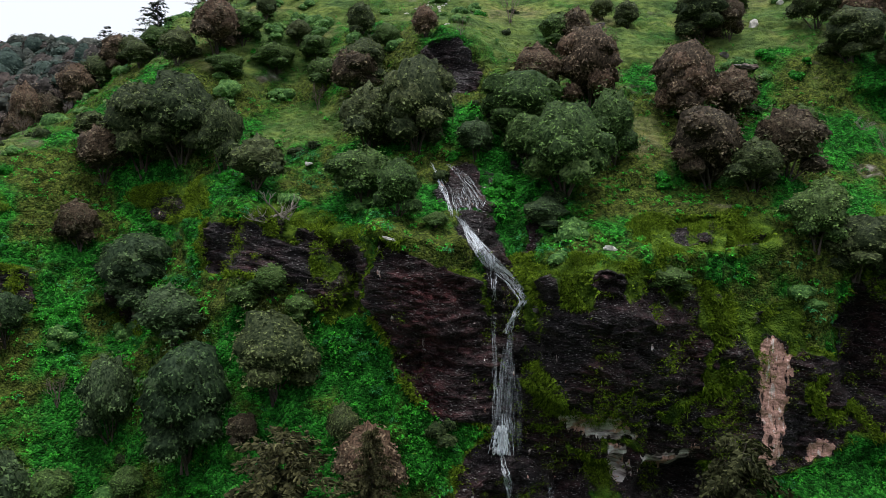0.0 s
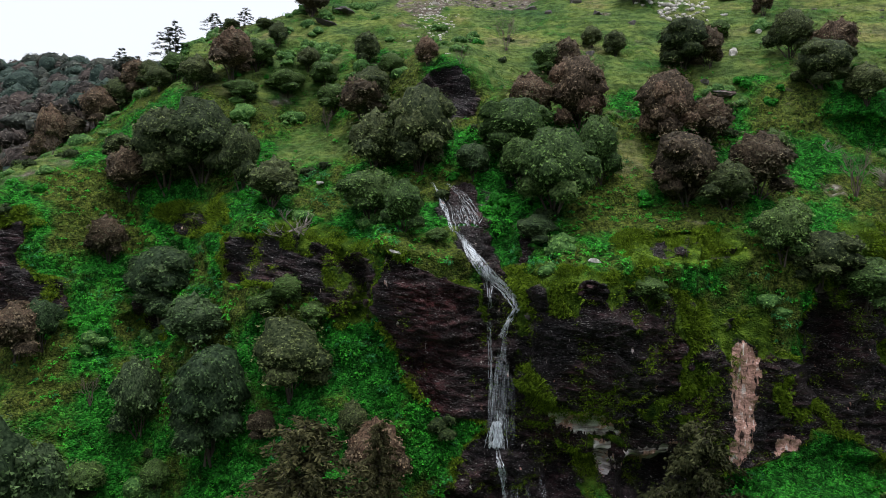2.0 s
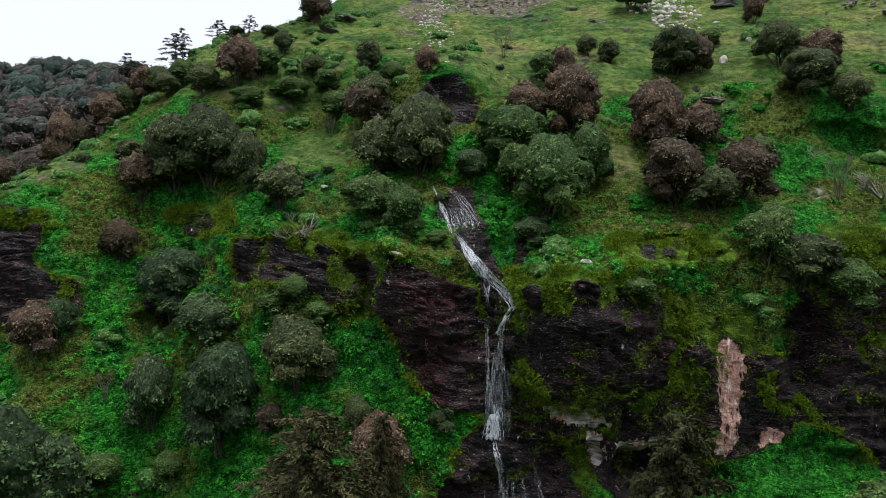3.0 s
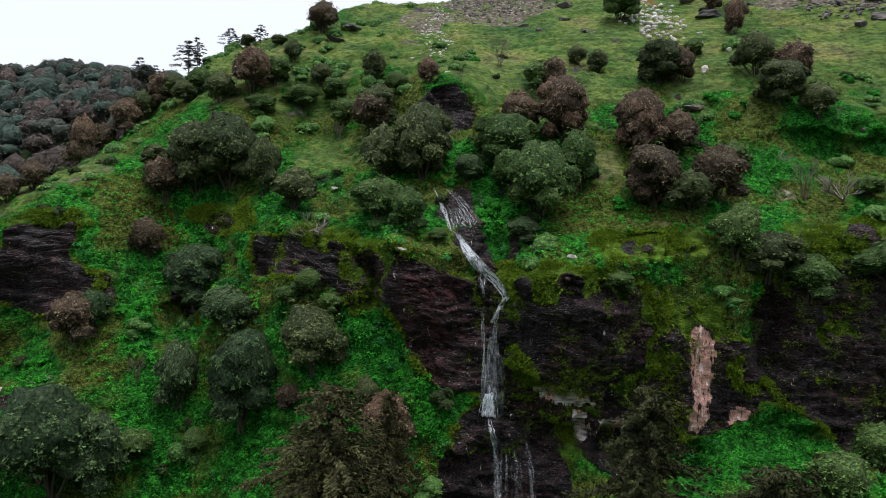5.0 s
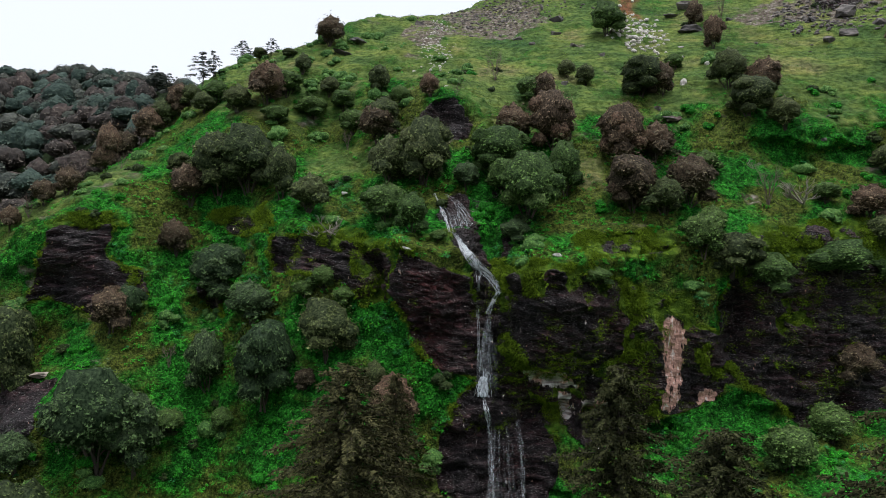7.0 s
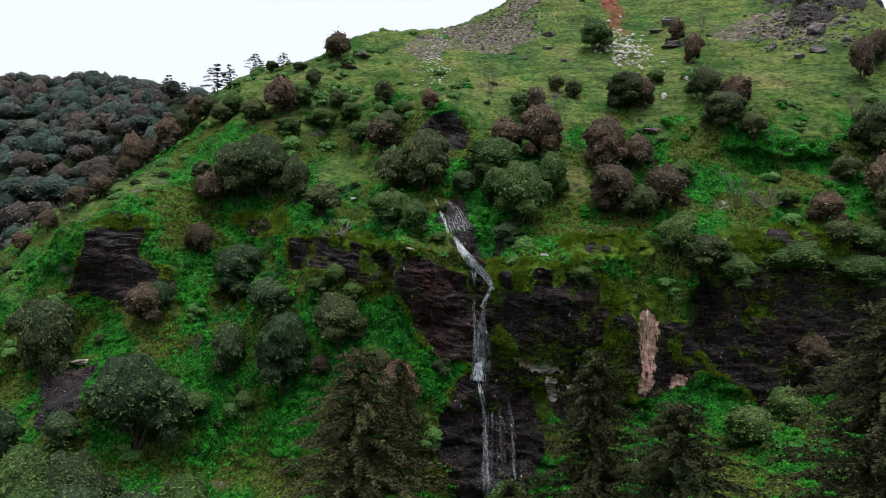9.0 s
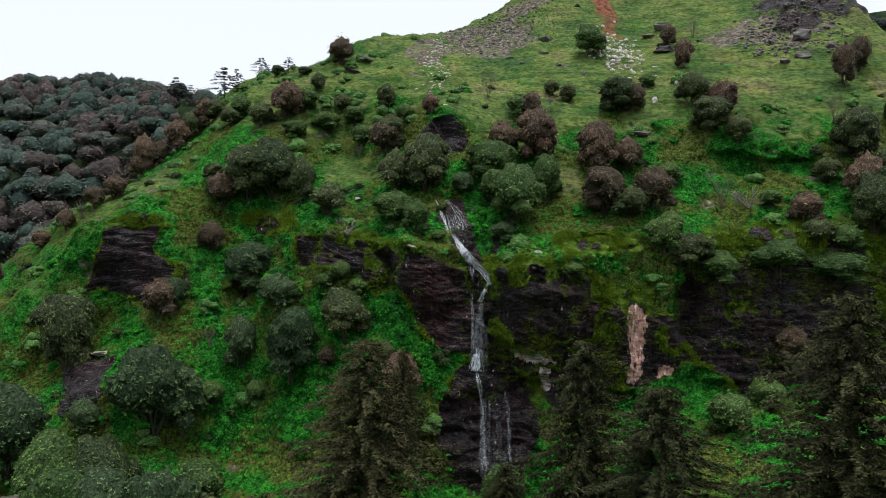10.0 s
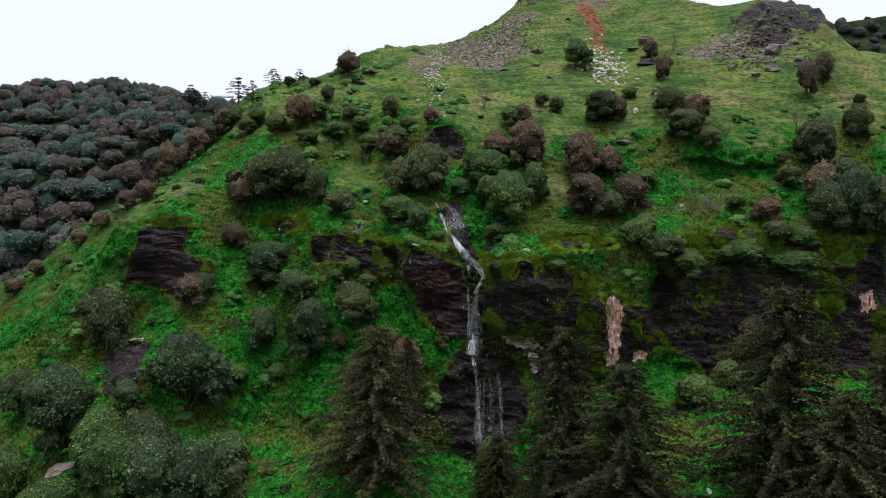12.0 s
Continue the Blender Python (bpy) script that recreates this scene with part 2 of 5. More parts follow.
UPPER_SLOPE = [(-330, 122.5, 4.4), (-200, 115.8, 8.8), (-110, 111.1, 28.2), (-85, 130.7, 50.9), (-70, 139.7, 64.3), (-55, 127.1, 70.2), (-40, 120.2, 72.7), (-25, 125.4, 74.3), (-12, 120.4, 74.7), (3, 121.5, 76.6), (16, 121.5, 76.6), (28, 120.4, 75.7), (45, 120.4, 74.7), (60, 122.6, 78.5), (90, 118.7, 79.8), (130, 122.9, 82.5), (330, 141.1, 55.2)]
HIGH_SLOPE = [(-330, 129.2, 0.9), (-200, 123.5, 4.3), (-110, 120.9, 24.5), (-90, 145.7, 49.8), (-70, 160.6, 76.9), (-55, 151.1, 84.6), (-40, 145.3, 87), (-25, 146.4, 88.9), (-12, 149.6, 90.7), (3, 153.7, 92.4), (16, 153.7, 92.4), (28, 153.9, 95.4), (45, 156, 97.2), (62, 157.1, 98.2), (90, 148.2, 99.8), (100, 150.7, 106.6), (106, 153.1, 112.5), (117, 152.2, 113.6), (124, 152.5, 104.5), (132, 154, 96.4), (160, 164.1, 97.7), (330, 172.4, 73)]
CREST = [(-330, 137, -2.7), (-200, 129.2, -0.1), (-110, 130.6, 19.8), (-90, 160.6, 47.8), (-70, 181.6, 90.4), (-55, 173.7, 92), (-40, 171.8, 94.1), (-28, 164.1, 98.7), (-12, 179.8, 107.1), (5, 190.1, 111.4), (16, 200.6, 118.2), (30, 206.5, 130.8), (45, 215.2, 140.2), (60, 215.1, 139.2), (80, 196.4, 130.5), (96, 177.7, 120.8), (108, 171.7, 120.2), (120, 169.3, 115.4), (130, 176.7, 105.8), (160, 184.6, 104.3), (330, 203, 80.9)]
GULLY = [(-330, 146.8, -5.4), (-200, 137.3, 1.3), (-150, 134, 11.6), (-120, 140.7, 21.1), (-100, 165.3, 43.5), (-85, 187.5, 74), (-70, 195.2, 84.5), (-40, 192.9, 79.6), (0, 218.7, 89.9), (45, 240.4, 113.4), (96, 204.3, 98.9), (130, 199, 95.2), (160, 204, 94.9), (330, 223, 79.5)]
FAR_SLOPE = [(-330, 206, 52.6), (-200, 196.3, 57.3), (-150, 186.2, 56), (-125, 191.9, 65.7), (-105, 194.7, 77.5), (-85, 196.2, 84.4), (-70, 207.8, 78.6), (-40, 226.5, 59.2), (0, 256.5, 57.1), (45, 277.5, 70.7), (96, 238.3, 83.5), (130, 234.2, 96.8), (190, 240.8, 120.4), (330, 255, 107.4)]
FAR_RIDGE = [(-330, 336.2, 121.7), (-250, 328.1, 120.3), (-190, 318, 120), (-160, 305.8, 116.8), (-122, 259.5, 100), (-102, 218.7, 90.9), (-88, 203.3, 85.9), (-70, 226.9, 64.2), (-40, 280, 35.4), (0, 309.9, 33.4), (60, 320.6, 42.6), (110, 273.5, 86), (150, 264.2, 124.8), (190, 262.2, 138.9), (250, 268, 150.6), (330, 278.1, 150.9)]
STEPS = (4, 12, 26, 66, 122, 34, 50, 44, 56, 58, 26, 8, 12, 26, 6)


def spread_line(pts, xs, soft):
    fine = np.arange(-900, 901, 0.5)
    out = []
    for axis in (1, 2):
        v = np.interp(fine, [p[0] for p in pts], [p[axis] for p in pts])
        n = int(soft / 0.5)
        kernel = np.hanning(2 * n + 1)
        v = np.convolve(np.pad(v, n, "edge"), kernel / kernel.sum(), "valid")
        out.append(np.interp(xs, fine, v))
    return np.stack([xs, *out], -1)


core = np.concatenate([np.arange(-90, -50, 0.7), np.arange(-50, 66, 0.34), np.arange(66, 104, 0.55)])
side = np.cumsum(0.6 * 1.085 ** np.arange(50))
xs = np.concatenate([-90 - side[::-1], core, 103.5 + side])
lines = [spread_line(pts, xs, soft) for pts, soft in (
    (APRON, 10), (LOWER_SLOPE, 6), (CLIFF_FOOT, 1.5), (CLIFF_TOP, 1.0), (BENCH, 4), (HOLLOW_FOOT, 5), (HOLLOW_TOP, 5),
    (UPPER_SLOPE, 8), (HIGH_SLOPE, 6), (CREST, 5), (GULLY, 8), (FAR_SLOPE, 10), (FAR_RIDGE, 6))]
# Added slope behind the camera, never seen; it rises to block low sky light.
unseen_slope = [np.stack([xs, np.full_like(xs, y), np.full_like(xs, z)], -1) for y, z in ((-1000, 450), (-130, -50))]
back = [np.stack([xs, np.full_like(xs, 1200), np.full_like(xs, -60)], -1)]
lines = unseen_slope + lines + back
rows = [lines[0]]
for a, b, n in zip(lines, lines[1:], STEPS):
    rows += [a + (b - a) * (k + 1) / n for k in range(n)]
land = np.array(rows)
for _ in range(10):
    land[1:-1] = 0.25 * land[:-2] + 0.5 * land[1:-1] + 0.25 * land[2:]


def facing(g):
    du, dv = np.gradient(g, axis=1), np.gradient(g, axis=0)
    n = np.cross(du, dv)
    return n / np.maximum(np.linalg.norm(n, axis=-1, keepdims=True), 1e-9)


def inside(g, pts):
    """How far the places lie within an outline in x and z, in metres; negative outside."""
    px, pz = g[..., 0], g[..., 2]
    best, crossed = np.full(px.shape, 1e9), np.zeros(px.shape, dtype=bool)
    for (x0, z0), (x1, z1) in zip(pts, pts[1:] + pts[:1]):
        dx, dz = x1 - x0, z1 - z0
        t = np.clip(((px - x0) * dx + (pz - z0) * dz) / (dx * dx + dz * dz), 0, 1)
        best = np.minimum(best, np.hypot(px - x0 - t * dx, pz - z0 - t * dz))
        crossed ^= ((z0 > pz) != (z1 > pz)) & (px < x0 + (pz - z0) / (dz if abs(dz) > 1e-6 else 1e-6) * dx)
    return np.where(crossed, best, -best)


def patch(g, x, y, z, rx, ry, rz):
    d = np.sqrt(((g[..., 0] - x) / rx) ** 2 + ((g[..., 1] - y) / ry) ** 2 + ((g[..., 2] - z) / rz) ** 2)
    return 1 - blend(0.6, 1.25, d)


# bare faces of the cliff, by their outlines in x and z
FACES = {
    "left_buttress": [(-6.5, 40.8), (-3.4, 39.2), (0.4, 37.1), (4.6, 36.4), (5.5, 32.7), (5.5, 24.6), (4.7, 20.6), (0.9, 22.6), (-0.8, 23.6), (-4.5, 26.5), (-6.5, 30.7), (-8.2, 33.0), (-8.1, 37.3)],
    "black_wall": [(-29.9, 42.1), (-22.9, 42.4), (-19.4, 43.9), (-14.6, 42.3), (-10.5, 41.0), (-8.2, 40.5), (-8.6, 37.3), (-9.5, 32.5), (-13.2, 31.6), (-16.1, 35.2), (-20.9, 36.5), (-28.2, 36.1)],
    "brow": [(-42.4, 44.6), (-32.2, 45.8), (-30.7, 43.1), (-39.6, 42.0)],
    "hidden_slab": [(-44.2, 33.7), (-39.9, 33.5), (-37.8, 28.0), (-42.2, 27.8)],
    "far_outcrop": [(-67.6, 43.4), (-62.7, 45.2), (-57.8, 44.5), (-59.0, 39.1), (-52.1, 35.5), (-50.9, 32.8), (-58.1, 28.6), (-68.9, 31.3), (-73.2, 30.9), (-71.3, 35.2), (-69.1, 39.2)],
    "low_outcrop": [(-72.3, 18.4), (-61.9, 19.9), (-60.0, 13.7), (-67.7, 10.0), (-71.1, 14.7)],
    "right_buttress": [(9.3, 36.8), (14.3, 38.5), (21.5, 37.3), (28.8, 35.4), (33.9, 33.5), (39.4, 34.2), (40.4, 28.7), (46.2, 26.0), (45.1, 18.0), (39.9, 15.9), (33.7, 13.6), (27.8, 16.2), (19.9, 16.4), (12.3, 20.3), (8.6, 20.5), (5.4, 20.5), (5.4, 33)],
    "right_wall": [(45.1, 33.9), (51.6, 43.0), (64.2, 43.7), (80.9, 41.8), (95.8, 41.3), (99.5, 15.5), (68.7, 13.9), (57.1, 12.3), (50.6, 18.6), (44.6, 19.7)],
    "lower_fall": [(0.5, 17.1), (8.1, 21.5), (12.9, 19.1), (18.0, 13.6), (17.0, 6.2), (14.0, -0.6), (5.4, -3.9), (1.9, 0.5), (-0.6, 6.3)],
    "ledge": [(21.7, 42.1), (30.9, 42.6), (36.7, 42.3), (36.1, 39.8), (29.2, 40.4), (23.0, 41.0)],
    "underside": [(12.3, 21.9), (17.7, 20.9), (21.6, 17.2), (26.2, 15.8), (28.8, 17.3), (31.6, 11.8), (24.8, 9.2), (17.7, 12.1), (17.3, 15.4), (13.2, 18.8)],
}
# bare rock higher up: x, y, z and the reach along each
ROCKS = [(1, 100, 64, 6, 6, 6), (8, 81, 45, 4, 10, 9), (110, 160, 108, 15, 22, 10), (-14, 178, 105, 5, 6, 4), (34, 205, 126, 9, 12, 9)]
# rocky tops
TOPS = [(110, 155, 109, 17, 14, 12), (101, 146, 101, 7, 8, 5), (34, 206, 129, 8, 9, 6), (-14, 180, 106, 5, 6, 3), (47, 205, 130, 5, 8, 5), (20, 199, 118, 6, 5, 3)]
# wet rock of the stream bed
WET = [(4.4, 78, 41, 3.2, 5, 3.4), (1.8, 83, 45.5, 3.6, 5, 3.4), (6.8, 77, 37, 2.2, 5, 4), (2.5, 86, 48, 2.6, 4, 2.5), (7, 76, 30, 2.4, 5, 6), (7, 75, 20, 3.5, 5, 6)]
# mossy stretches of the cliff
MOSSY = [(31, 75, 30, 3.5, 7, 8), (27, 74, 21, 6, 7, 3), (40, 76, 33, 5, 7, 5), (-46, 90, 38, 8, 9, 8), (-29, 88, 40, 4, 8, 7), (-13, 75, 32, 3, 6, 8), (57, 77, 30, 5, 7, 6), (84, 79, 25, 7, 7, 7), (20, 70, 17.5, 6, 7, 2), (46, 76, 20, 5, 6, 3)]
# bare stony earth
BARE = [(14, 175, 103, 17, 18, 11), (-4, 160, 96, 6, 18, 10), (92, 146, 98, 18, 14, 9), (57, 200, 126, 8, 14, 12), (10, 160, 97, 18, 9, 6), (28, 190, 112, 10, 12, 9)]
# pale rock: the pink scar and the broken underside of the buttress, by their outlines in x and z
PALE_FACES = [[(34.7, 29.6), (36.3, 30.4), (38.0, 29.2), (38.2, 22.8), (37.5, 16.6), (36.0, 15.0), (34.9, 15.3), (35.2, 19.5), (35.0, 22.8)],
              [(11.8, 22.4), (18.7, 21.5), (21.6, 18.4), (17.8, 18.2), (13.6, 20.2)], [(18.3, 17.9), (20.6, 17.4), (21.0, 13.6), (18.9, 13.2)],
              [(22.6, 16.6), (26.2, 16.4), (28.4, 17.6), (28.2, 15.2), (25.4, 14.0), (22.4, 14.2)], [(40.6, 18.4), (43.4, 18.0), (43.6, 16.6), (41.0, 16.4)], [(91.4, 30), (94, 31), (95, 27), (92, 26)]]
# hollows pressed into the cliff: x, z, reach along x and z, depth
HOLLOWS = [(27, 12.5, 5, 3.0, 6), (34, 10, 4, 3.5, 6), (47, 30, 2.6, 7, 4), (-41, 30, 4, 3.5, 3), (8.4, 40, 1.6, 6, 1.2), (62, 12, 5, 3, 3), (-25, 38, 2.5, 5, 2), (16, 14, 4, 2, 2.5), (0, 6, 8, 1.2, 1.5), (12, 4, 8, 1.0, 1.5), (31, 42.2, 7, 0.9, 2.2), (1, 64, 4.5, 3, 1.3), (70, 57.5, 15, 2.4, 3), (-11.5, 37, 1.3, 6, 2.5), (9.8, 30, 1.0, 8, 1.5)]

n0 = facing(land)
first = 1 + sum(STEPS[:4])
row_no = np.arange(land.shape[0])[:, None] + np.zeros(land.shape[:2])
cliff_row = blend(first - 24, first - 4, row_no) * (1 - blend(first + STEPS[4] - 2, first + STEPS[4] + 10, row_no))
warp = np.stack([fbm(land, 6, 3, s) for s in (1, 2, 3)], -1)
spot = land + 2.0 * warp
rock = np.zeros(land.shape[:2])
for r in ROCKS:
    rock = np.maximum(rock, patch(spot, *r))
steep = blend(0.66, 0.3, n0[..., 2])
rock = rock * (0.4 + 0.6 * steep) - 0.06
edge = land + 0.55 * warp
low_rows = (row_no < first + sum(STEPS[4:6])) & (land[..., 1] < 102)
face_in = np.full(rock.shape, -99.0)
for outline in FACES.values():
    face_in = np.maximum(face_in, inside(edge, outline))
rock = np.maximum(rock, blend(-0.6, 0.7, face_in) * low_rows)
by_rock = blend(0.05, 0.45, rock)
moss = np.zeros_like(rock)
for r in MOSSY:
    moss = np.maximum(moss, patch(spot, *r))
rock = rock - 0.75 * moss * blend(-0.5, 0.2, fbm(land, 2.5, 3, 9)) + 0.42 * (fbm(land * (1, 1, 1.4), 4.5, 4, 8) + 0.1) * (rock > 0.02)
fringe = blend(first + STEPS[4] - 34, first + STEPS[4] - 8, row_no) * blend(-0.55, 0.1, fbm(land * (1, 1, 0.5), 2.6, 3, 14) - 0.1) * low_rows
streaks = blend(0.2, 0.65, fbm(land * (1, 1, 0.4), 5.0, 3, 15)) * cliff_row
rock = rock - (0.5 + 0.35 * blend(5, 9, land[..., 0])) * fringe - 0.6 * streaks * np.maximum(land[..., 0] > 7, land[..., 0] < -29)
for r in WET:
    rock = np.maximum(rock, 0.95 * patch(spot * 0.4 + land * 0.6, *r))
for r in TOPS:
    rock = np.maximum(rock, patch(spot, *r) * (0.75 + 0.35 * fbm(land, 4, 3, 18)))
rock = np.clip(rock, 0, 1)
pale = np.zeros_like(rock)
for outline in PALE_FACES:
    pale = np.maximum(pale, blend(-0.9, 0.9, inside(land + 0.3 * warp, outline)) * low_rows)
rock = np.maximum(rock, pale)
bare = np.zeros_like(rock)
for r in BARE:
    bare = np.maximum(bare, patch(spot, *r))
near = 1 - blend(190, 300, np.abs(land[..., 1] - 60))

solid = blend(0.3, 0.6, rock)
meadow = np.maximum(blend(58, 74, land[..., 2] - 6 * warp[..., 1] - 10 * (1 - blend(-8, 14, land[..., 0])) * blend(-75, -58, land[..., 0])), patch(spot, -21, 106, 56, 9, 11, 8))
meadow = np.maximum(meadow, 0.5 * patch(spot, 27, 92, 52, 5, 10, 9)) * (0.55 + 0.45 * blend(-0.4, 0.1, fbm(land, 12, 3, 12)))
meadow = np.maximum(meadow, 0.6 * patch(spot, -74, 106, 50, 16, 18, 14))
meadow = np.maximum(meadow, 0.55 * patch(spot, -34, 128, 74, 22, 24, 16))
meadow = np.maximum(meadow, 0.3 * patch(spot, -90, 96, 34, 22, 18, 20)) * (row_no < first + sum(STEPS[4:11]) + 2)
mossy_zone = np.maximum(cliff_row * steep * by_rock, blend(-2.3, -0.3, face_in + 1.1 * warp[..., 2]) * blend(first + STEPS[4] - 14, first + STEPS[4] - 4, row_no) * low_rows)
lumps = 0.45 * fbm(land, 4.5, 2, 30) + 0.95 * np.abs(fbm(land, 2.3, 2, 31)) - 0.4
push = 1.1 * fbm(land, 14, 3, 20) + 0.4 * meadow * (1 - solid) * fbm(land * (0.14, 0.14, 1.0), 1.5, 2, 33) + (1 - solid) * lumps * (1 - 0.6 * bare) * (1 - 0.5 * meadow)
flat = np.array([0.45, 0.45, 1.5])
bedded = land + np.stack([0 * rock, 0 * rock, 0.16 * land[..., 0] + 0.5 * warp[..., 0]], -1)
strata = bedded[..., 2] / 1.9 + 1.2 * fbm(land, 8, 3, 40)
strata = strata - np.floor(strata)
blocks = np.round(2.2 * fbm(bedded * flat, 2.6, 3, 45)) / 2.2
crack = np.abs(fbm(bedded * (0.8, 0.8, 0.35), 2.2, 3, 48))
push = push + solid * (0.55 * strata ** 2 + 0.6 * blocks + 0.8 * fbm(bedded * flat, 4.5, 4, 46) + 0.3 * lattice(bedded * (0.8, 0.8, 3.4), 47) + 0.5 * blend(0, 0.25, crack) - 0.5) * (1 - 0.85 * pale) + pale * (0.35 * fbm(land * (1.4, 1.4, 0.5), 2.4, 2, 49) - 0.45)
crags = np.maximum(patch(land, 110, 156, 108, 18, 20, 13), patch(land, 34, 204, 127, 12, 12, 9))
push = push + crags * (1.6 * np.abs(fbm(land * (1, 1, 0.45), 5.0, 3, 52)) - 0.4)
push = push * (0.15 + 0.85 * near)
deep = np.zeros_like(rock)
for x, z, rx, rz, depth in HOLLOWS:
    d = ((spot[..., 0] - x) / rx) ** 2 + ((spot[..., 2] - z) / rz) ** 2
    deep = np.maximum(deep, depth * np.exp(-d * d) * (row_no < first + sum(STEPS[4:8])))
# ribs and outcrops that stand forward: x, z, reach along x and z, amount
for x, z, rx, rz, out in ((-62, 14, 4, 4, 3.0), (-67, 41, 6, 6, 2.0), (16, 31, 7, 8, 1.2), (74, 58, 3, 3, 1.5), (7, 14.5, 6, 1.3, 2.0)):
    d = ((spot[..., 0] - x) / rx) ** 2 + ((spot[..., 2] - z) / rz) ** 2
    deep -= out * np.exp(-d * d) * (row_no < first + sum(STEPS[4:8]))
land = land + n0 * push[..., None]
land[..., 1] += deep
ground_normals = facing(land)


def sheet(name, g, fields, material):
    h, w = g.shape[:2]
    idx = np.arange(h * w).reshape(h, w)
    quads = np.stack([idx[:-1, :-1], idx[:-1, 1:], idx[1:, 1:], idx[1:, :-1]], -1).reshape(-1, 4)
    me = bpy.data.meshes.new(name)
    me.vertices.add(h * w)
    me.vertices.foreach_set("co", g.reshape(-1).astype(np.float32))
    me.loops.add(quads.size)
    me.loops.foreach_set("vertex_index", quads.reshape(-1).astype(np.int32))
    me.polygons.add(len(quads))
    me.polygons.foreach_set("loop_start", (np.arange(len(quads)) * 4).astype(np.int32))
    me.update(calc_edges=True)
    me.polygons.foreach_set("use_smooth", np.ones(len(quads), dtype=bool))
    for key, v in fields.items():
        me.attributes.new(key, "FLOAT", "POINT").data.foreach_set("value", v.reshape(-1).astype(np.float32))
    me.materials.append(material)
    return new(name, me)


# wooded: floor of the far woods, and a dark tone for the added unseen slope.
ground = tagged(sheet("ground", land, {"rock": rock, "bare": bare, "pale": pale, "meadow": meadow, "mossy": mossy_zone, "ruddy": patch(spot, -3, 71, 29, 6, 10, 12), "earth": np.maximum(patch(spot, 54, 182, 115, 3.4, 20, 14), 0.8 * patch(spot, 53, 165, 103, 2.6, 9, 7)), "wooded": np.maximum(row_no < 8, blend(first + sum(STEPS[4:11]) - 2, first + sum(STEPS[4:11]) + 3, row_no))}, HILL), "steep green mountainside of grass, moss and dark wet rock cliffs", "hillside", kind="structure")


# ---- plants: builders ----
flat_land = land.reshape(-1, 3)
flat_normals = ground_normals.reshape(-1, 3)


def settle(x, y, z):
    """The point of the hillside nearest to a place."""
    return Vector(flat_land[np.argmin(((flat_land - (x, y, z)) ** 2).sum(1))])


def raw_mesh(name, verts, faces, material, smooth=False, second=None, split=0):
    """A mesh from an (n, 3) array and an (m, k) array of corners; faces from split on take the second material."""
    verts, faces = np.asarray(verts, dtype=np.float32), np.asarray(faces, dtype=np.int32)
    me = bpy.data.meshes.new(name)
    me.vertices.add(len(verts))
    me.vertices.foreach_set("co", verts.reshape(-1))
    me.loops.add(faces.size)
    me.loops.foreach_set("vertex_index", faces.reshape(-1))
    me.polygons.add(len(faces))
    me.polygons.foreach_set("loop_start", (np.arange(len(faces)) * faces.shape[1]).astype(np.int32))
    me.update(calc_edges=True)
    if smooth:
        me.polygons.foreach_set("use_smooth", np.ones(len(faces), dtype=bool))
    me.materials.append(material)
    if second:
        me.materials.append(second)
        me.polygons.foreach_set("material_index", (np.arange(len(faces)) >= split).astype(np.int32))
    return me


def part(name, mesh, parent, label=""):
    ob = new(name, mesh)
    ob.parent = parent
    return tagged(ob, label)


def tubes(paths, sides=5):
    """Tapered tubes along paths of (point, radius) rows."""
    verts, faces = [], []
    for path in paths:
        pts = np.array([p for p, _ in path], dtype=float)
        along = np.gradient(pts, axis=0)
        along /= np.linalg.norm(along, axis=1, keepdims=True) + 1e-9
        a = np.cross(along, (0.31, 0.87, 0.38))
        a /= np.linalg.norm(a, axis=1, keepdims=True) + 1e-9
        b = np.cross(along, a)
        base = len(verts)
        for p, u, v, (_, r) in zip(pts, a, b, path):
            for k in range(sides):
                t = 2 * math.pi * k / sides
                verts.append(p + r * (math.cos(t) * u + math.sin(t) * v))
        for i in range(len(path) - 1):
            for k in range(sides):
                j = (k + 1) % sides
                faces.append((base + i * sides + k, base + i * sides + j, base + (i + 1) * sides + j, base + (i + 1) * sides + k))
    return np.array(verts), np.array(faces)


def rosettes(rng, centres, axes, size, petals=3, lift=0.25, slim=0.3, wedge=False):
    """Leaves in stars: at each centre, petals round its axis."""
    n = len(centres)
    axes = axes / (np.linalg.norm(axes, axis=1, keepdims=True) + 1e-9)
    u = np.cross(axes, rng.normal(size=(n, 3)))
    u /= np.linalg.norm(u, axis=1, keepdims=True) + 1e-9
    v = np.cross(axes, u)
    size = np.broadcast_to(size, (n,))[:, None]
    verts = []
    for k in range(petals):
        t = 2 * math.pi * k / petals + rng.normal(size=(n, 1)) * 0.3
        d = np.cos(t) * u + np.sin(t) * v
        s = np.cross(axes, d)
        long = size * rng.uniform(0.75, 1.2, size=(n, 1))
        mid = centres + d * long * 0.5 + axes * long * lift
        if wedge:
            verts.append(np.stack([mid - s * long * slim, mid + s * long * slim * 0.6 + d * long * 0.3, centres + axes * long * 0.05], 1))
            continue
        verts.append(np.stack([centres, mid + s * long * slim, centres + d * long + axes * long * lift * rng.uniform(-0.6, 1.0, size=(n, 1)), mid - s * long * slim], 1))
    verts = np.concatenate(verts).reshape(-1, 3)
    return verts, np.arange(len(verts)).reshape(-1, 3 if wedge else 4)


def joined(pieces):
    verts, faces, base = [], [], 0
    for v, f in pieces:
        verts.append(v)
        faces.append(f + base)
        base += len(v)
    return np.concatenate(verts), np.concatenate(faces)


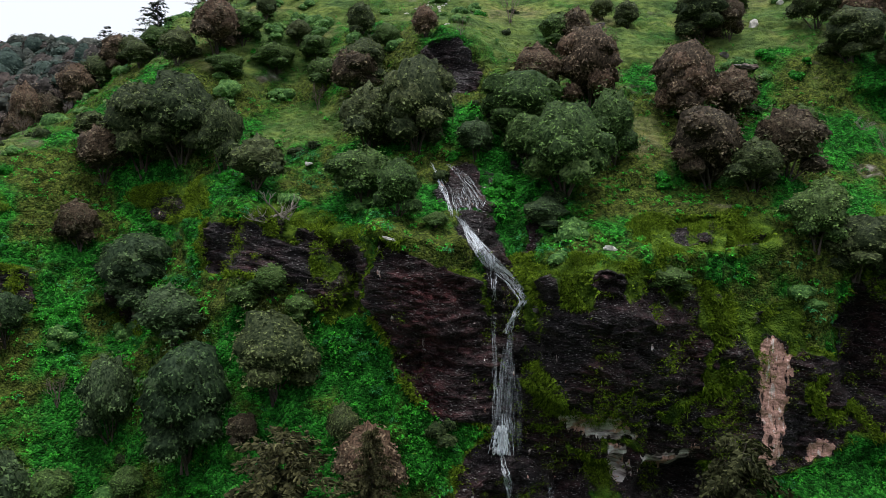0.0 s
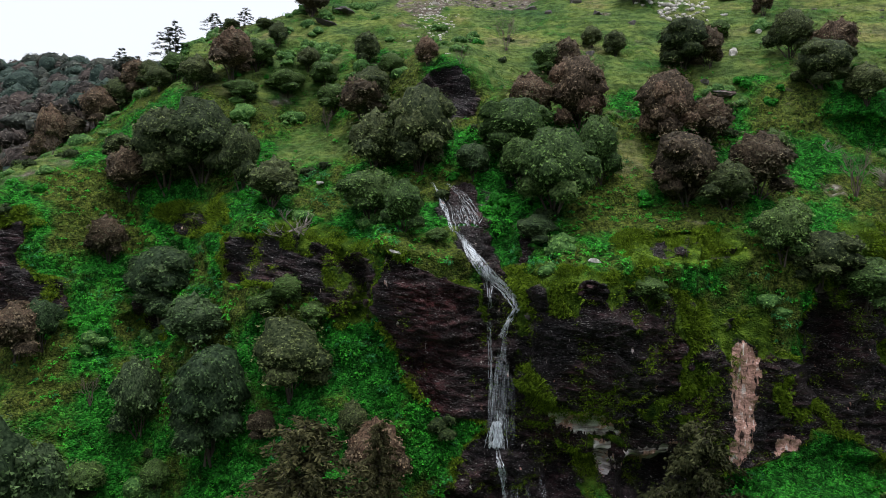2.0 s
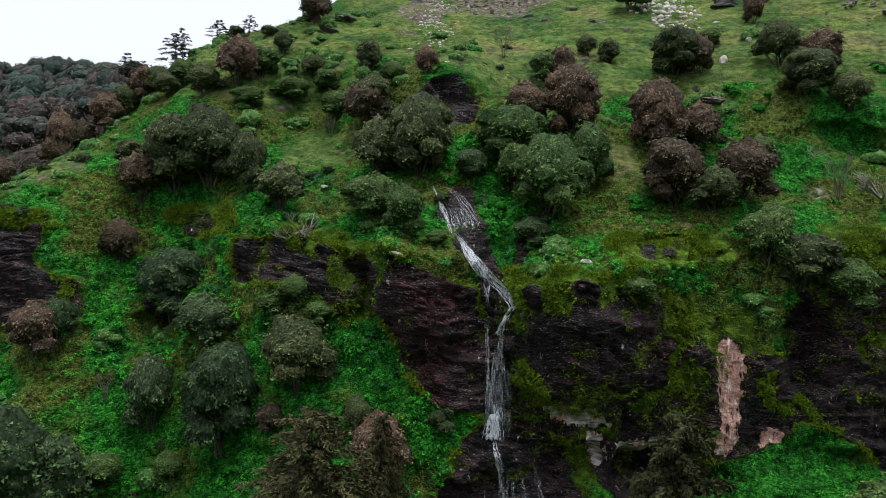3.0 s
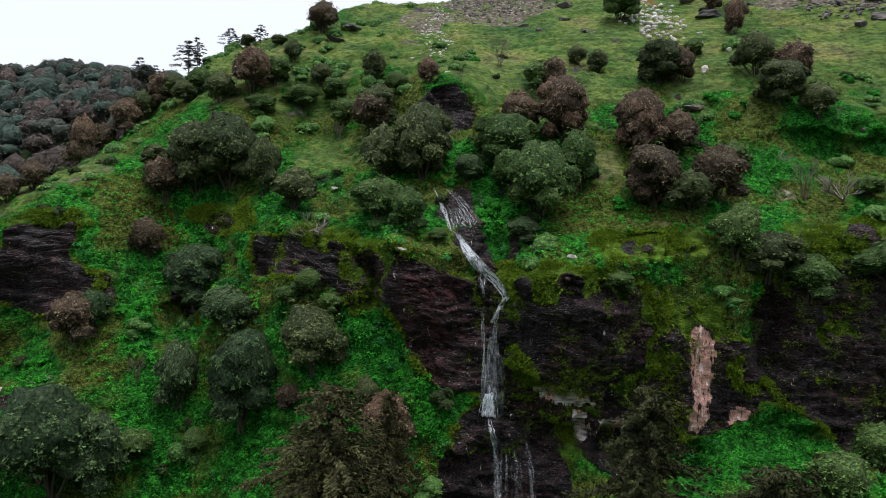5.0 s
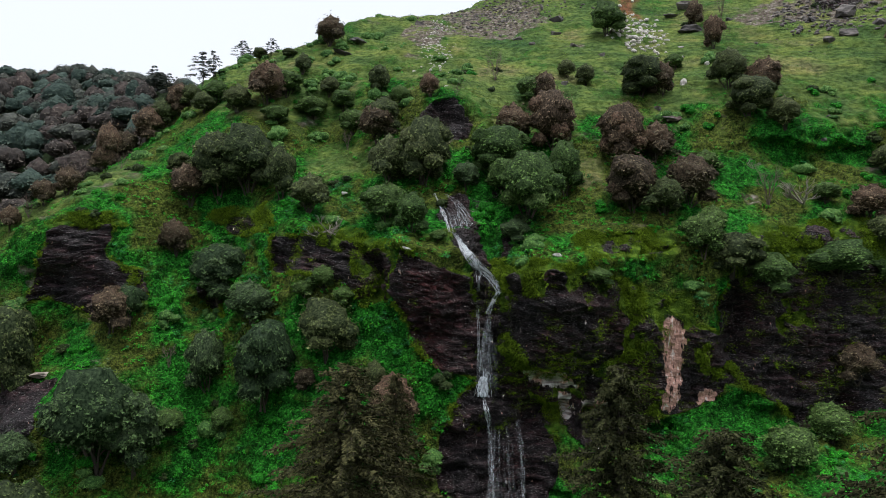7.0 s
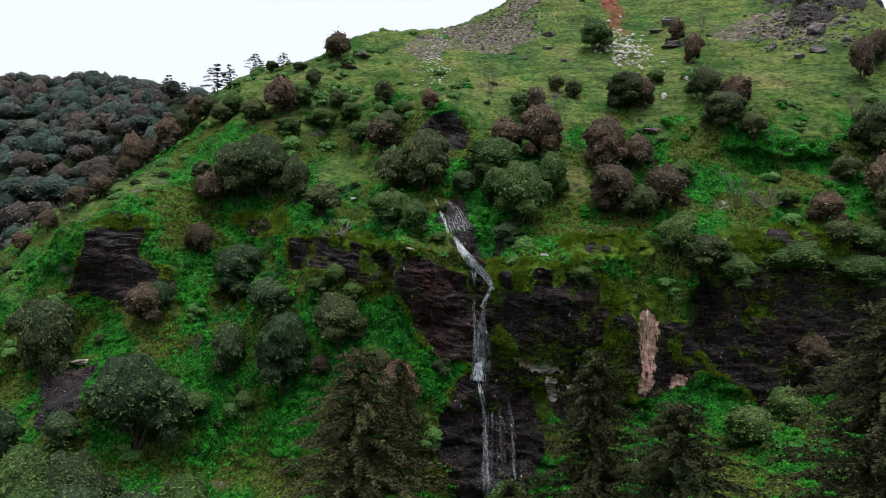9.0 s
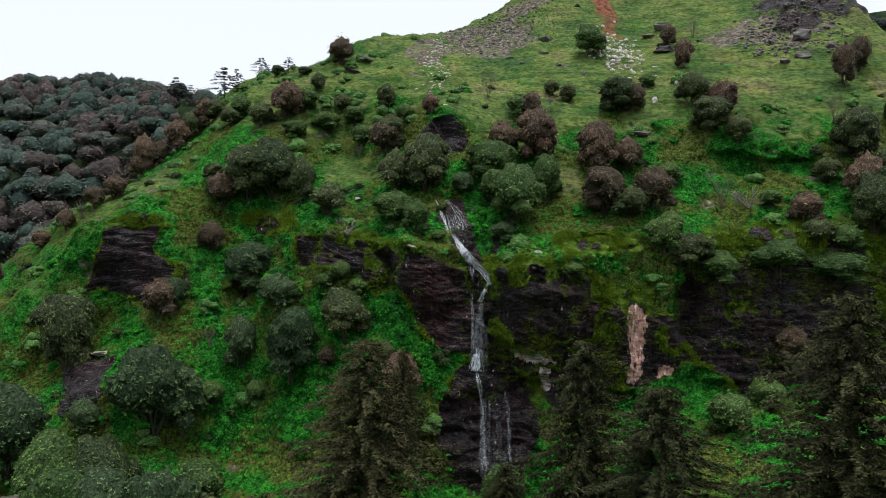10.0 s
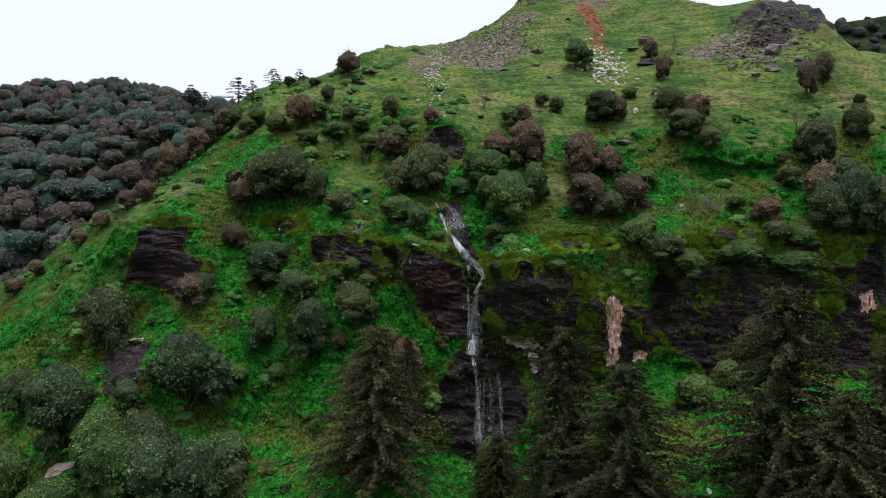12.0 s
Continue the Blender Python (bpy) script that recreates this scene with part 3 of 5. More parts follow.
def leaf_material(name, dark, light, rough=0.55, scale=6.0):
    m, n, l, bsdf = shader(name)
    geo, info = n.new("ShaderNodeNewGeometry"), n.new("ShaderNodeObjectInfo")
    leaf = ramp(n, l, geo.outputs["Random Per Island"], [(0.0, dark), (0.75, light), (1.0, tuple(min(1.0, c * 1.5) for c in light))])
    patchy = ramp(n, l, noise_node(n, l, scale, 3), [(0.3, (0.6, 0.62, 0.6)), (0.7, (1.25, 1.2, 1.15))])
    tree = ramp(n, l, info.outputs["Random"], [(0.0, (0.75, 0.8, 0.75)), (1.0, (1.25, 1.15, 1.15))])
    colour = mixed(n, l, 1.0, mixed(n, l, 1.0, leaf, patchy, "MULTIPLY"), tree, "MULTIPLY")
    l.new(colour, bsdf.inputs["Base Color"])
    bsdf.inputs["Roughness"].default_value, bsdf.inputs["Specular IOR Level"].default_value = rough, 0.06
    return m


def body_material(name, dark, light, scale=0.03, bump=0.04):
    """Close-set leaves seen as one mottled, knobbly mass."""
    m, n, l, bsdf = shader(name)
    geo, info = n.new("ShaderNodeNewGeometry"), n.new("ShaderNodeObjectInfo")
    fine = noise_node(n, l, scale, 5)
    leaf = ramp(n, l, fine, [(0.36, dark), (0.52, tuple(0.5 * (a + b) for a, b in zip(dark, light))), (0.66, light)])
    puff = ramp(n, l, geo.outputs["Random Per Island"], [(0.0, (0.65, 0.7, 0.68)), (1.0, (1.3, 1.2, 1.15))])
    tree = ramp(n, l, info.outputs["Random"], [(0.0, (0.78, 0.82, 0.8)), (1.0, (1.2, 1.12, 1.12))])
    l.new(mixed(n, l, 1.0, mixed(n, l, 1.0, leaf, puff, "MULTIPLY"), tree, "MULTIPLY"), bsdf.inputs["Base Color"])
    bsdf.inputs["Roughness"].default_value, bsdf.inputs["Specular IOR Level"].default_value = 0.7, 0.08
    relief(n, l, bsdf, fine, 1.0, bump)
    return m


def bark_material():
    m, n, l, bsdf = shader("bark")
    l.new(ramp(n, l, noise_node(n, l, 0.25, 6, stretch=(1, 1, 0.3)), [(0.3, (0.022, 0.017, 0.013)), (0.7, (0.085, 0.066, 0.05))]), bsdf.inputs["Base Color"])
    bsdf.inputs["Roughness"].default_value = 0.9
    return m


BARK = bark_material()
LEAVES = {
    "green": leaf_material("olive_green_leaves", (0.013, 0.034, 0.008), (0.092, 0.17, 0.046), scale=0.25),
    "olive": leaf_material("dark_olive_leaves", (0.013, 0.024, 0.008), (0.098, 0.132, 0.05), scale=0.25),
    "brown": leaf_material("reddish_brown_leaves", (0.026, 0.021, 0.014), (0.148, 0.12, 0.08), scale=0.25),
    "grey": leaf_material("grey_green_leaves", (0.011, 0.026, 0.009), (0.072, 0.125, 0.05), scale=0.25),
}
# Paler and bluer than the near leaves: distance haze put into the colour.
HAZY_LEAVES = {
    "grey": leaf_material("hazy_far_green_leaves", (0.022, 0.042, 0.036), (0.078, 0.116, 0.098), scale=6.0),
    "brown": leaf_material("hazy_far_brown_leaves", (0.04, 0.036, 0.035), (0.112, 0.097, 0.09), scale=6.0),
    "olive": leaf_material("hazy_far_olive_leaves", (0.028, 0.038, 0.035), (0.09, 0.107, 0.09), scale=6.0),
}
BODIES = {
    "green": body_material("olive_green_crown", (0.012, 0.03, 0.008), (0.075, 0.125, 0.04)),
    "olive": body_material("dark_olive_crown", (0.011, 0.02, 0.008), (0.07, 0.09, 0.04)),
    "brown": body_material("reddish_brown_crown", (0.022, 0.017, 0.012), (0.115, 0.084, 0.058)),
    "grey": body_material("grey_green_crown", (0.01, 0.022, 0.01), (0.058, 0.092, 0.045)),
}
# Hazy like the far leaves, but darker: inner crown shade put into the colour.
SHADED_FAR_BODIES = {
    "grey": body_material("shaded_far_green_crown", (0.022, 0.04, 0.035), (0.052, 0.08, 0.068), 1.1, 0.7),
    "brown": body_material("shaded_far_brown_crown", (0.038, 0.033, 0.032), (0.08, 0.067, 0.062), 1.1, 0.7),
    "olive": body_material("shaded_far_olive_crown", (0.028, 0.036, 0.033), (0.062, 0.075, 0.064), 1.1, 0.7),
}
NEEDLES = leaf_material("fir_needles", (0.01, 0.013, 0.006), (0.066, 0.07, 0.032), 0.7, 0.12)
PINE = leaf_material("dark_pine_needles", (0.008, 0.016, 0.01), (0.025, 0.04, 0.024), 0.7, 0.3)


def ball(level):
    bm = bmesh.new()
    bmesh.ops.create_icosphere(bm, subdivisions=level, radius=1.0)
    v = np.array([p.co[:] for p in bm.verts])
    f = np.array([[p.index for p in q.verts] for q in bm.faces])
    bm.free()
    return v, f


SMALL_BALL, BALL = ball(2), ball(3)


def leafy_lobes(rng, lobes, shape, leaves, size, seed, rough=0.3, loose=0.12):
    """Overlapping knobbly lobes (centre, radii), set with leaves: the leaves and the lobes, as two pieces."""
    bodies, centres, axes = [], [], []
    share = np.array([r[0] * r[1] for _, r in lobes])
    share = share / share.sum()
    d = shape[0]
    for k, (c, r) in enumerate(lobes):
        q = d + k * 5.3
        lump = 0.78 + rough * (np.abs(lattice(q * 2.3, seed)) + 0.6 * np.abs(lattice(q * 5.0, seed + 1))) + 0.25 * min(rough, 0.3) * rng.normal(size=len(d)) * (size < 0.5)
        v = d * lump[:, None] * r
        v[:, 2] = np.where(v[:, 2] < 0, v[:, 2] * 0.6, v[:, 2])
        v = v + c
        bodies.append((v, shape[1]))
        n = max(3, int(leaves * share[k]))
        f = shape[1][rng.choice(len(shape[1]), n)]
        u = rng.dirichlet((1, 1, 1), n)[:, :, None]
        away = (d[f] * u).sum(1)
        centres.append((v[f] * u).sum(1) + away * rng.uniform(-0.3, 1.0, size=(n, 1)) ** 3 * loose * np.mean(r))
        axes.append(away + (0, 0, 0.7) + rng.normal(size=(n, 3)) * 0.35)
    centres, axes = np.concatenate(centres), np.concatenate(axes)
    tips = rosettes(rng, centres, axes, size * rng.uniform(0.5, 1.5, len(centres)), 3, wedge=True, slim=0.4)
    return tips, joined(bodies)


def crown_mesh(name, seed, material, body, lobes, leaves, size, low):
    """A crown one wide and one high over its root: one broad, close dome with shoulders and a ragged skirt."""
    rng = np.random.default_rng(seed)
    mid = 0.5 + 0.35 * low
    made = [((rng.normal() * 0.03, rng.normal() * 0.03, mid), np.array((0.4, 0.4, 0.47 - 0.3 * low)))]
    for k in range(lobes):
        a = k * 2.39996 + rng.normal() * 0.35
        up = (k + 0.5) / lobes
        ring = rng.uniform(0.22, 0.34)
        r = rng.uniform(0.14, 0.21)
        z = low + 0.1 + (0.62 - low) * (1 - up) * rng.uniform(0.85, 1.15)
        made.append(((ring * math.cos(a), ring * math.sin(a), z), np.array((r, r, r * rng.uniform(0.75, 1.0)))))
    leaf_piece, body_piece = leafy_lobes(rng, made, BALL, leaves, size, seed, 0.3, 0.3)
    tips = [np.array(c) for c, _ in made]
    return raw_mesh(name, *joined([leaf_piece, body_piece]), material, second=body, split=len(leaf_piece[1])), tips


def stems_mesh(name, seed, tips, stems=6, thick=0.017):
    rng = np.random.default_rng(seed)
    paths = []
    for k in range(stems):
        tip = np.array(tips[int(k * len(tips) / stems)])
        foot = np.array([rng.normal() * 0.03, rng.normal() * 0.03, -0.12])
        bend = np.array([tip[0] * 0.35, tip[1] * 0.35, tip[2] * 0.5]) + rng.normal(size=3) * 0.03
        row = []
        for s in np.linspace(0, 1, 6):
            row.append(((1 - s) ** 2 * foot + 2 * s * (1 - s) * bend + s * s * tip, thick * (1.15 - s)))
        paths.append(row)
        for j in range(3):
            start = np.array(row[2 + j][0])
            goal = np.array(tips[rng.integers(0, len(tips))])
            if np.linalg.norm(goal[:2] - tip[:2]) < 0.4:
                paths.append([(start + (goal - start) * s + (0, 0, 0.03 * s), thick * 0.55 * (1.1 - s)) for s in (0, 0.4, 0.8)])
    return raw_mesh(name, *tubes(paths), BARK, True)


TREE_MODELS = {}
for tint in ("green", "olive", "brown", "grey"):
    for v in range(3):
        for fine_leaves in (True, False):
            lobes, leaves, size = ((10, 8, 11)[v], 2300, 0.032) if fine_leaves else ((5, 4, 6)[v], 1100, 0.046)
            crown, tips = crown_mesh("crown", 10 + v * 7, LEAVES[tint], BODIES[tint], lobes, leaves, size, (0.0, 0.1, 0.04)[v])
            TREE_MODELS[tint, v, fine_leaves] = (crown, stems_mesh("trunk", 30 + v, tips))

TREE_LABELS = {
    "green": "rounded rhododendron tree with olive green leaves on the slope",
    "olive": "rounded rhododendron tree with dark olive leaves on the slope",
    "brown": "rounded rhododendron tree with reddish brown foliage on the slope",
    "grey": "rounded broadleaf tree with dull grey-green leaves on the slope",
}
made_trees = {}
tree_count = [0]


def rhododendron(tint, x, y, z, height, width):
    """A tree on the slope: its root near a place, its height and its width."""
    k = tree_count[0]
    tree_count[0] += 1
    v = (k % 3, width > 8.4)
    m = Matrix.LocRotScale(settle(x, y, z) - Vector((0, 0, 0.1)), Euler((0, 0, k * 1.7)), (width * 1.16, width * 1.16, height * 1.08))
    if (tint, v) in made_trees:
        return copy_thing(made_trees[tint, v], m @ Matrix.Diagonal((*[1 / s for s in made_trees[tint, v].scale], 1)))
    root = tagged(new("rhododendron_tree"), TREE_LABELS[tint], "tree", "rhododendron trees on the hillside")
    crown, trunk = TREE_MODELS[(tint, *v)]
    part("trunk", trunk, root, "crooked grey-brown stems")
    part("crown", crown, root)
    root.matrix_basis = m
    made_trees[tint, v] = root
    return root


def fir_meshes(seed, whorls, per_whorl, fans, spread=0.5, ragged=0.25, start=0.06, inner=0.12, hang=1.0, broad=1.0):
    """A conifer one high: limbs in uneven whorls, each set on both sides with flat, drooping fans of needles."""
    rng = np.random.default_rng(seed)
    trunk = [[((0.004 * math.sin(9 * s), 0.004 * math.cos(7 * s), s - 0.03), 0.016 * (1.02 - s)) for s in np.linspace(0, 1, 9)]]
    tris = []
    for w in range(whorls):
        z = start + (0.985 - start) * (w + rng.uniform(0, 0.8)) / whorls
        turn, stretch = rng.uniform(0, 6.28), rng.uniform(0.7, 1.15)
        for b in range(per_whorl):
            t = turn + 2 * math.pi * b / per_whorl + rng.normal() * 0.3
            reach = (spread * (1 - z) ** 0.68 + 0.02) * stretch * rng.uniform(1 - ragged * 1.8, 1.15) + 0.012
            d = np.array([math.cos(t), math.sin(t), 0])
            side = np.cross(d, (0, 0, 1))
            droop, rise = rng.uniform(0.04, 0.12) * (1 - 0.7 * z) * hang, rng.uniform(0.0, 0.04)

            def along(f):
                return d * reach * f + (0, 0, z + rise * math.sin(f * 2.6) - droop * f * f * reach / spread)
            trunk.append([(along(0.0), 0.0022), (along(0.5), 0.0014), (along(0.97), 0.0004)])
            count = max(5, int(fans * (0.35 + 0.9 * reach / spread)))
            for k in range(count):
                f = inner + (1.0 - inner) * (k + rng.uniform(0.1, 0.9)) / count
                p = along(f)
                for hand in (-1, 1):
                    out = d * rng.uniform(0.5, 0.9) + side * hand * rng.uniform(0.5, 1.0) - np.array((0, 0, rng.uniform(0.0, 0.55) * hang))
                    long = broad * rng.uniform(0.02, 0.042) * (1.25 - 0.5 * f) * (0.7 + 0.5 * reach / spread)
                    for _ in range(4):
                        way = out + rng.normal(size=3) * (0.35, 0.35, 0.22)
                        way *= long / np.linalg.norm(way)
                        cross = np.cross(way, (0, 0, 1)) * rng.uniform(0.1, 0.17) + (0, 0, rng.normal() * 0.003)
                        start_at = p + rng.normal(size=3) * 0.006
                        tris.append((start_at, start_at + way * 0.55 + cross, start_at + way))
                        tris.append((start_at, start_at + way, start_at + way * 0.55 - cross - (0, 0, 0.004)))
    tris = np.array(tris)
    return raw_mesh("trunk", *tubes(trunk, 4), BARK, True), (tris.reshape(-1, 3), np.arange(len(tris) * 3).reshape(-1, 3))


fir_models = []
for seed, whorls, per in ((3, 19, 7), (4, 17, 7), (5, 20, 6)):
    t, lv = fir_meshes(seed, whorls + 11, per + 1, 25, broad=0.66, ragged=0.3)
    fir_models.append((t, raw_mesh("crown", *lv, NEEDLES)))
made_firs = {}


def fir(v, x, y, z, height, width, label="tall shaggy fir tree with dark brownish-green needles"):
    m = Matrix.LocRotScale(settle(x, y, z) - Vector((0, 0, 0.2)), Euler((0, 0, x)), (width * 1.95, width * 1.95, height))
    if v in made_firs:
        return copy_thing(made_firs[v], m @ Matrix.Diagonal((*[1 / s for s in made_firs[v].scale], 1)))
    root = tagged(new("fir_tree"), label, "tree", "fir trees below the cliff")
    part("trunk", fir_models[v][0], root, "straight dark trunk with thin branches")
    part("crown", fir_models[v][1], root)
    root.matrix_basis = m
    made_firs[v] = root
    return root


pine_trunk, pine_leaves = fir_meshes(9, 9, 5, 9, 0.5, 0.5, 0.28, 0.4, 0.5, 2.4)
pine_crown = raw_mesh("crown", *pine_leaves, PINE)
made_pines = []


def pine(x, y, z, height, width):
    m = Matrix.LocRotScale(settle(x, y, z) - Vector((0, 0, 0.3)), Euler((0, 0, x * 3)), (width * 2.1, width * 2.1, height * 0.95))
    if made_pines:
        return copy_thing(made_pines[0], m @ Matrix.Diagonal((*[1 / s for s in made_pines[0].scale], 1)))
    root = tagged(new("pine_tree"), "thin dark pine standing against the sky on the ridge", "tree", "pines on the ridge")
    part("trunk", pine_trunk, root)
    part("crown", pine_crown, root)
    root.matrix_basis = m
    made_pines.append(root)
    return root


def twig_paths(rng, foot, way, length, thick, depth):
    """A forking bare branch."""
    mid = foot + way * length * 0.5 + rng.normal(size=3) * length * 0.06
    tip = foot + way * length + rng.normal(size=3) * length * 0.1
    paths = [[(foot, thick), (mid, thick * 0.8), (tip, thick * 0.55)]]
    if depth:
        for _ in range(3 if depth > 1 else 4):
            d = way + rng.normal(size=3) * 0.45
            d[2] = abs(d[2]) * 0.8 + 0.25
            start = foot + (tip - foot) * rng.uniform(0.5, 1.0)
            paths += twig_paths(rng, start, d / np.linalg.norm(d), length * rng.uniform(0.5, 0.75), thick * 0.5, depth - 1)
    return paths


def bare_material():
    m, n, l, bsdf = shader("bare_twigs")
    l.new(ramp(n, l, noise_node(n, l, 0.2, 4), [(0.3, (0.07, 0.045, 0.038)), (0.7, (0.2, 0.15, 0.13))]), bsdf.inputs["Base Color"])
    bsdf.inputs["Roughness"].default_value = 0.9
    return m


BARE_WOOD = bare_material()
bare_models = []
for seed in (1, 2):
    rng = np.random.default_rng(seed)
    paths = []
    for k in range(5):
        d = np.array([math.cos(k * 1.3) * 0.35, math.sin(k * 1.3) * 0.35, 1.0])
        paths += twig_paths(rng, np.array([0, 0, -0.05]), d / np.linalg.norm(d), 0.42, 0.013, 3)
    bare_models.append(raw_mesh("bare_shrub", *tubes(paths, 3), BARE_WOOD))
bare_count = [0]


def bare_shrub(x, y, z, height, width):
    k = bare_count[0]
    bare_count[0] += 1
    ob = tagged(new("bare_shrub", bare_models[k % 2]), "leafless grey-brown shrub with fine upright twigs", "shrub", "bare shrubs on the hillside")
    ob.matrix_basis = Matrix.LocRotScale(settle(x, y, z), Euler((0, 0, k * 2.1)), (width * 1.3, width * 1.3, height * 1.1))
    return ob


# ---- trees of the slope: root, height, width ----
rhododendron("olive", -42.9, 98.7, 49.4, 12.0, 9.6)
rhododendron("olive", -36.5, 97.1, 50.2, 12.0, 10.7)
rhododendron("brown", -48.1, 98.2, 48.2, 7.2, 6.8)
rhododendron("olive", -29.3, 92.7, 49.0, 9.3, 5.7)
rhododendron("olive", -23.2, 85.7, 46.8, 6.3, 7.0)
rhododendron("brown", -12.7, 103.7, 60.1, 7.3, 8.4)
rhododendron("olive", -3.6, 89.9, 51.2, 11.7, 9.5)
rhododendron("olive", -9.5, 90.7, 50.5, 8.5, 8.1)
rhododendron("green", -9.7, 82.8, 44.7, 6.6, 7.8)
rhododendron("green", -5.2, 76.3, 43.2, 6.2, 5.3)
rhododendron("brown", -48.3, 91.6, 39.0, 6.0, 5.3)
rhododendron("grey", -39.9, 89.8, 31.0, 10.0, 10.4)
rhododendron("olive", -14.5, 119.7, 73.3, 5.0, 4.6)
rhododendron("brown", -2.6, 104.5, 69.3, 4.6, 4.0)
rhododendron("brown", 20.9, 111.9, 68.4, 7.2, 5.4)
rhododendron("brown", 21.2, 100.8, 58.8, 11.4, 8.5)
rhododendron("brown", 13.7, 99.6, 59.5, 7.2, 7.2)
rhododendron("green", 10.2, 93.0, 53.3, 9.0, 9.8)
rhododendron("green", 21.5, 87.9, 49.7, 8.9, 6.4)
rhododendron("green", 14.4, 82.0, 45.7, 10.7, 9.7)
rhododendron("green", 10.9, 88.6, 49.3, 6.8, 6.8)
rhododendron("brown", 33.6, 96.4, 55.5, 10.9, 8.6)
rhododendron("brown", 39.2, 96.6, 55.6, 7.0, 7.0)
rhododendron("brown", 32.4, 84.6, 46.9, 9.8, 8.9)
rhododendron("brown", 41.5, 84.9, 47.3, 8.4, 7.9)
rhododendron("olive", 37.1, 83.3, 46.0, 5.8, 6.8)
rhododendron("green", 41.5, 77.3, 40.0, 6.6, 6.3)
rhododendron("grey", 11.5, 80.0, 41.8, 3.6, 5.2)
rhododendron("grey", -31.4, 80.0, 28.2, 6.6, 7.9)
rhododendron("grey", -27.9, 74.2, 17.1, 12.7, 9.9)
rhododendron("grey", -38.9, 78.4, 17.6, 9.5, 5.9)
rhododendron("olive", -18.1, 73.0, 24.1, 8.8, 9.1)
rhododendron("grey", -52.7, 81.8, 28.2, 6.1, 4.7)
rhododendron("olive", 92.0, 100.5, 59.3, 11.4, 9.0)
rhododendron("olive", 84.6, 82.3, 42.4, 11.5, 8.6)
rhododendron("grey", 90.2, 83.0, 43.0, 14.5, 9.2)
rhododendron("olive", 96.4, 81.0, 41.0, 15.0, 9.6)
rhododendron("brown", 87.0, 89.5, 47.6, 11.0, 8.0)
rhododendron("olive", 93.0, 90.5, 48.2, 11.6, 8.4)
rhododendron("olive", 104.7, 105.8, 65.9, 9.0, 7.1)
rhododendron("brown", 105.1, 122.3, 82.9, 8.2, 5.6)
rhododendron("brown", 97.9, 117.4, 78.1, 10.0, 5.2)
rhododendron("brown", 71.6, 82.7, 45.3, 5.8, 6.5)
rhododendron("olive", 59.6, 113.4, 72.5, 7.7, 7.1)
rhododendron("brown", 65.3, 109.8, 69.3, 8.5, 7.3)
rhododendron("olive", 60.1, 103.9, 65.3, 7.8, 8.5)
rhododendron("olive", 66.2, 101.2, 62.6, 6.0, 6.3)
rhododendron("olive", 42.6, 116.0, 71.2, 8.6, 9.0)
rhododendron("brown", 46.5, 115.2, 71.2, 6.8, 5.1)
rhododendron("green", 41.4, 143.6, 90.5, 8.3, 8.6)
rhododendron("brown", 64.8, 134.0, 85.2, 7.7, 4.6)
rhododendron("brown", 65.3, 148.6, 94.2, 6.7, 4.6)
rhododendron("brown", -29.1, 146.3, 89.1, 7.3, 7.3)
rhododendron("olive", -47.6, 149.4, 85.8, 3.4, 4.2)
rhododendron("olive", -38.6, 143.7, 85.2, 2.4, 3.8)
rhododendron("brown", -38.4, 118.9, 69.9, 8.5, 8.4)
rhododendron("olive", -72.6, 78.8, 16.0, 15.0, 9.8)
rhododendron("brown", -54.7, 80.6, 27.2, 6.8, 6.8)
rhododendron("grey", -51.8, 66.7, 8.5, 14.4, 12.7)
rhododendron("grey", -46.8, 69.7, 7.6, 11.2, 8.3)
rhododendron("grey", -72.9, 59.5, 2.9, 15.8, 12.0)
rhododendron("grey", -62.0, 65.1, 8.7, 5.8, 5.8)
rhododendron("green", -57.0, 47.6, -3.6, 12.8, 10.6)
rhododendron("grey", -49.6, 46.6, -4.2, 13.8, 11.0)
rhododendron("olive", -53.0, 51.6, -2.2, 13.4, 10.2)
rhododendron("grey", -42.4, 47.1, -4.9, 13.2, 10.2)
rhododendron("olive", -37.6, 49.5, -5.0, 9.0, 8.0)
rhododendron("green", -62.5, 53.5, 0.0, 11.3, 10.3)
rhododendron("green", -39.9, 57.8, -1.4, 8.1, 8.7)
rhododendron("green", -77.4, 50.8, -4.6, 11.6, 7.3)
rhododendron("grey", -84.9, 67.2, 5.6, 9.7, 7.0)
rhododendron("green", -67.3, 46.1, -6.0, 7.8, 8.7)
rhododendron("olive", 46.9, 77.5, 36.4, 6.7, 8.5)
rhododendron("green", 64.4, 78.6, 35.7, 6.1, 9.8)
rhododendron("green", 75.6, 78.7, 33.9, 6.1, 11.0)
rhododendron("green", 52.4, 77.2, 34.0, 6.1, 7.3)
rhododendron("olive", -53.9, 125.3, 69.1, 4.4, 5.4)
rhododendron("olive", -14.0, 118.6, 72.2, 5.9, 4.9)
rhododendron("brown", 66.5, 76.5, 19.5, 6.1, 6.1)
rhododendron("green", 59.3, 70.4, 11.3, 5.8, 7.0)
rhododendron("green", 49.7, 63.5, 9.8, 6.7, 7.8)
rhododendron("green", 10.6, 59.6, -5.7, 10.3, 8.1)
rhododendron("brown", -7.7, 68.0, 14.7, 7.4, 6.3)
bare_shrub(-19.8, 109.5, 59.4, 5.0, 2.8)
bare_shrub(11.6, 121.1, 75.8, 8.0, 4.0)
bare_shrub(72.7, 151.1, 97.5, 7.8, 3.9)
bare_shrub(90.4, 106.4, 68.5, 7.2, 5.2)
bare_shrub(57.1, 88.0, 47.7, 8.3, 5.7)
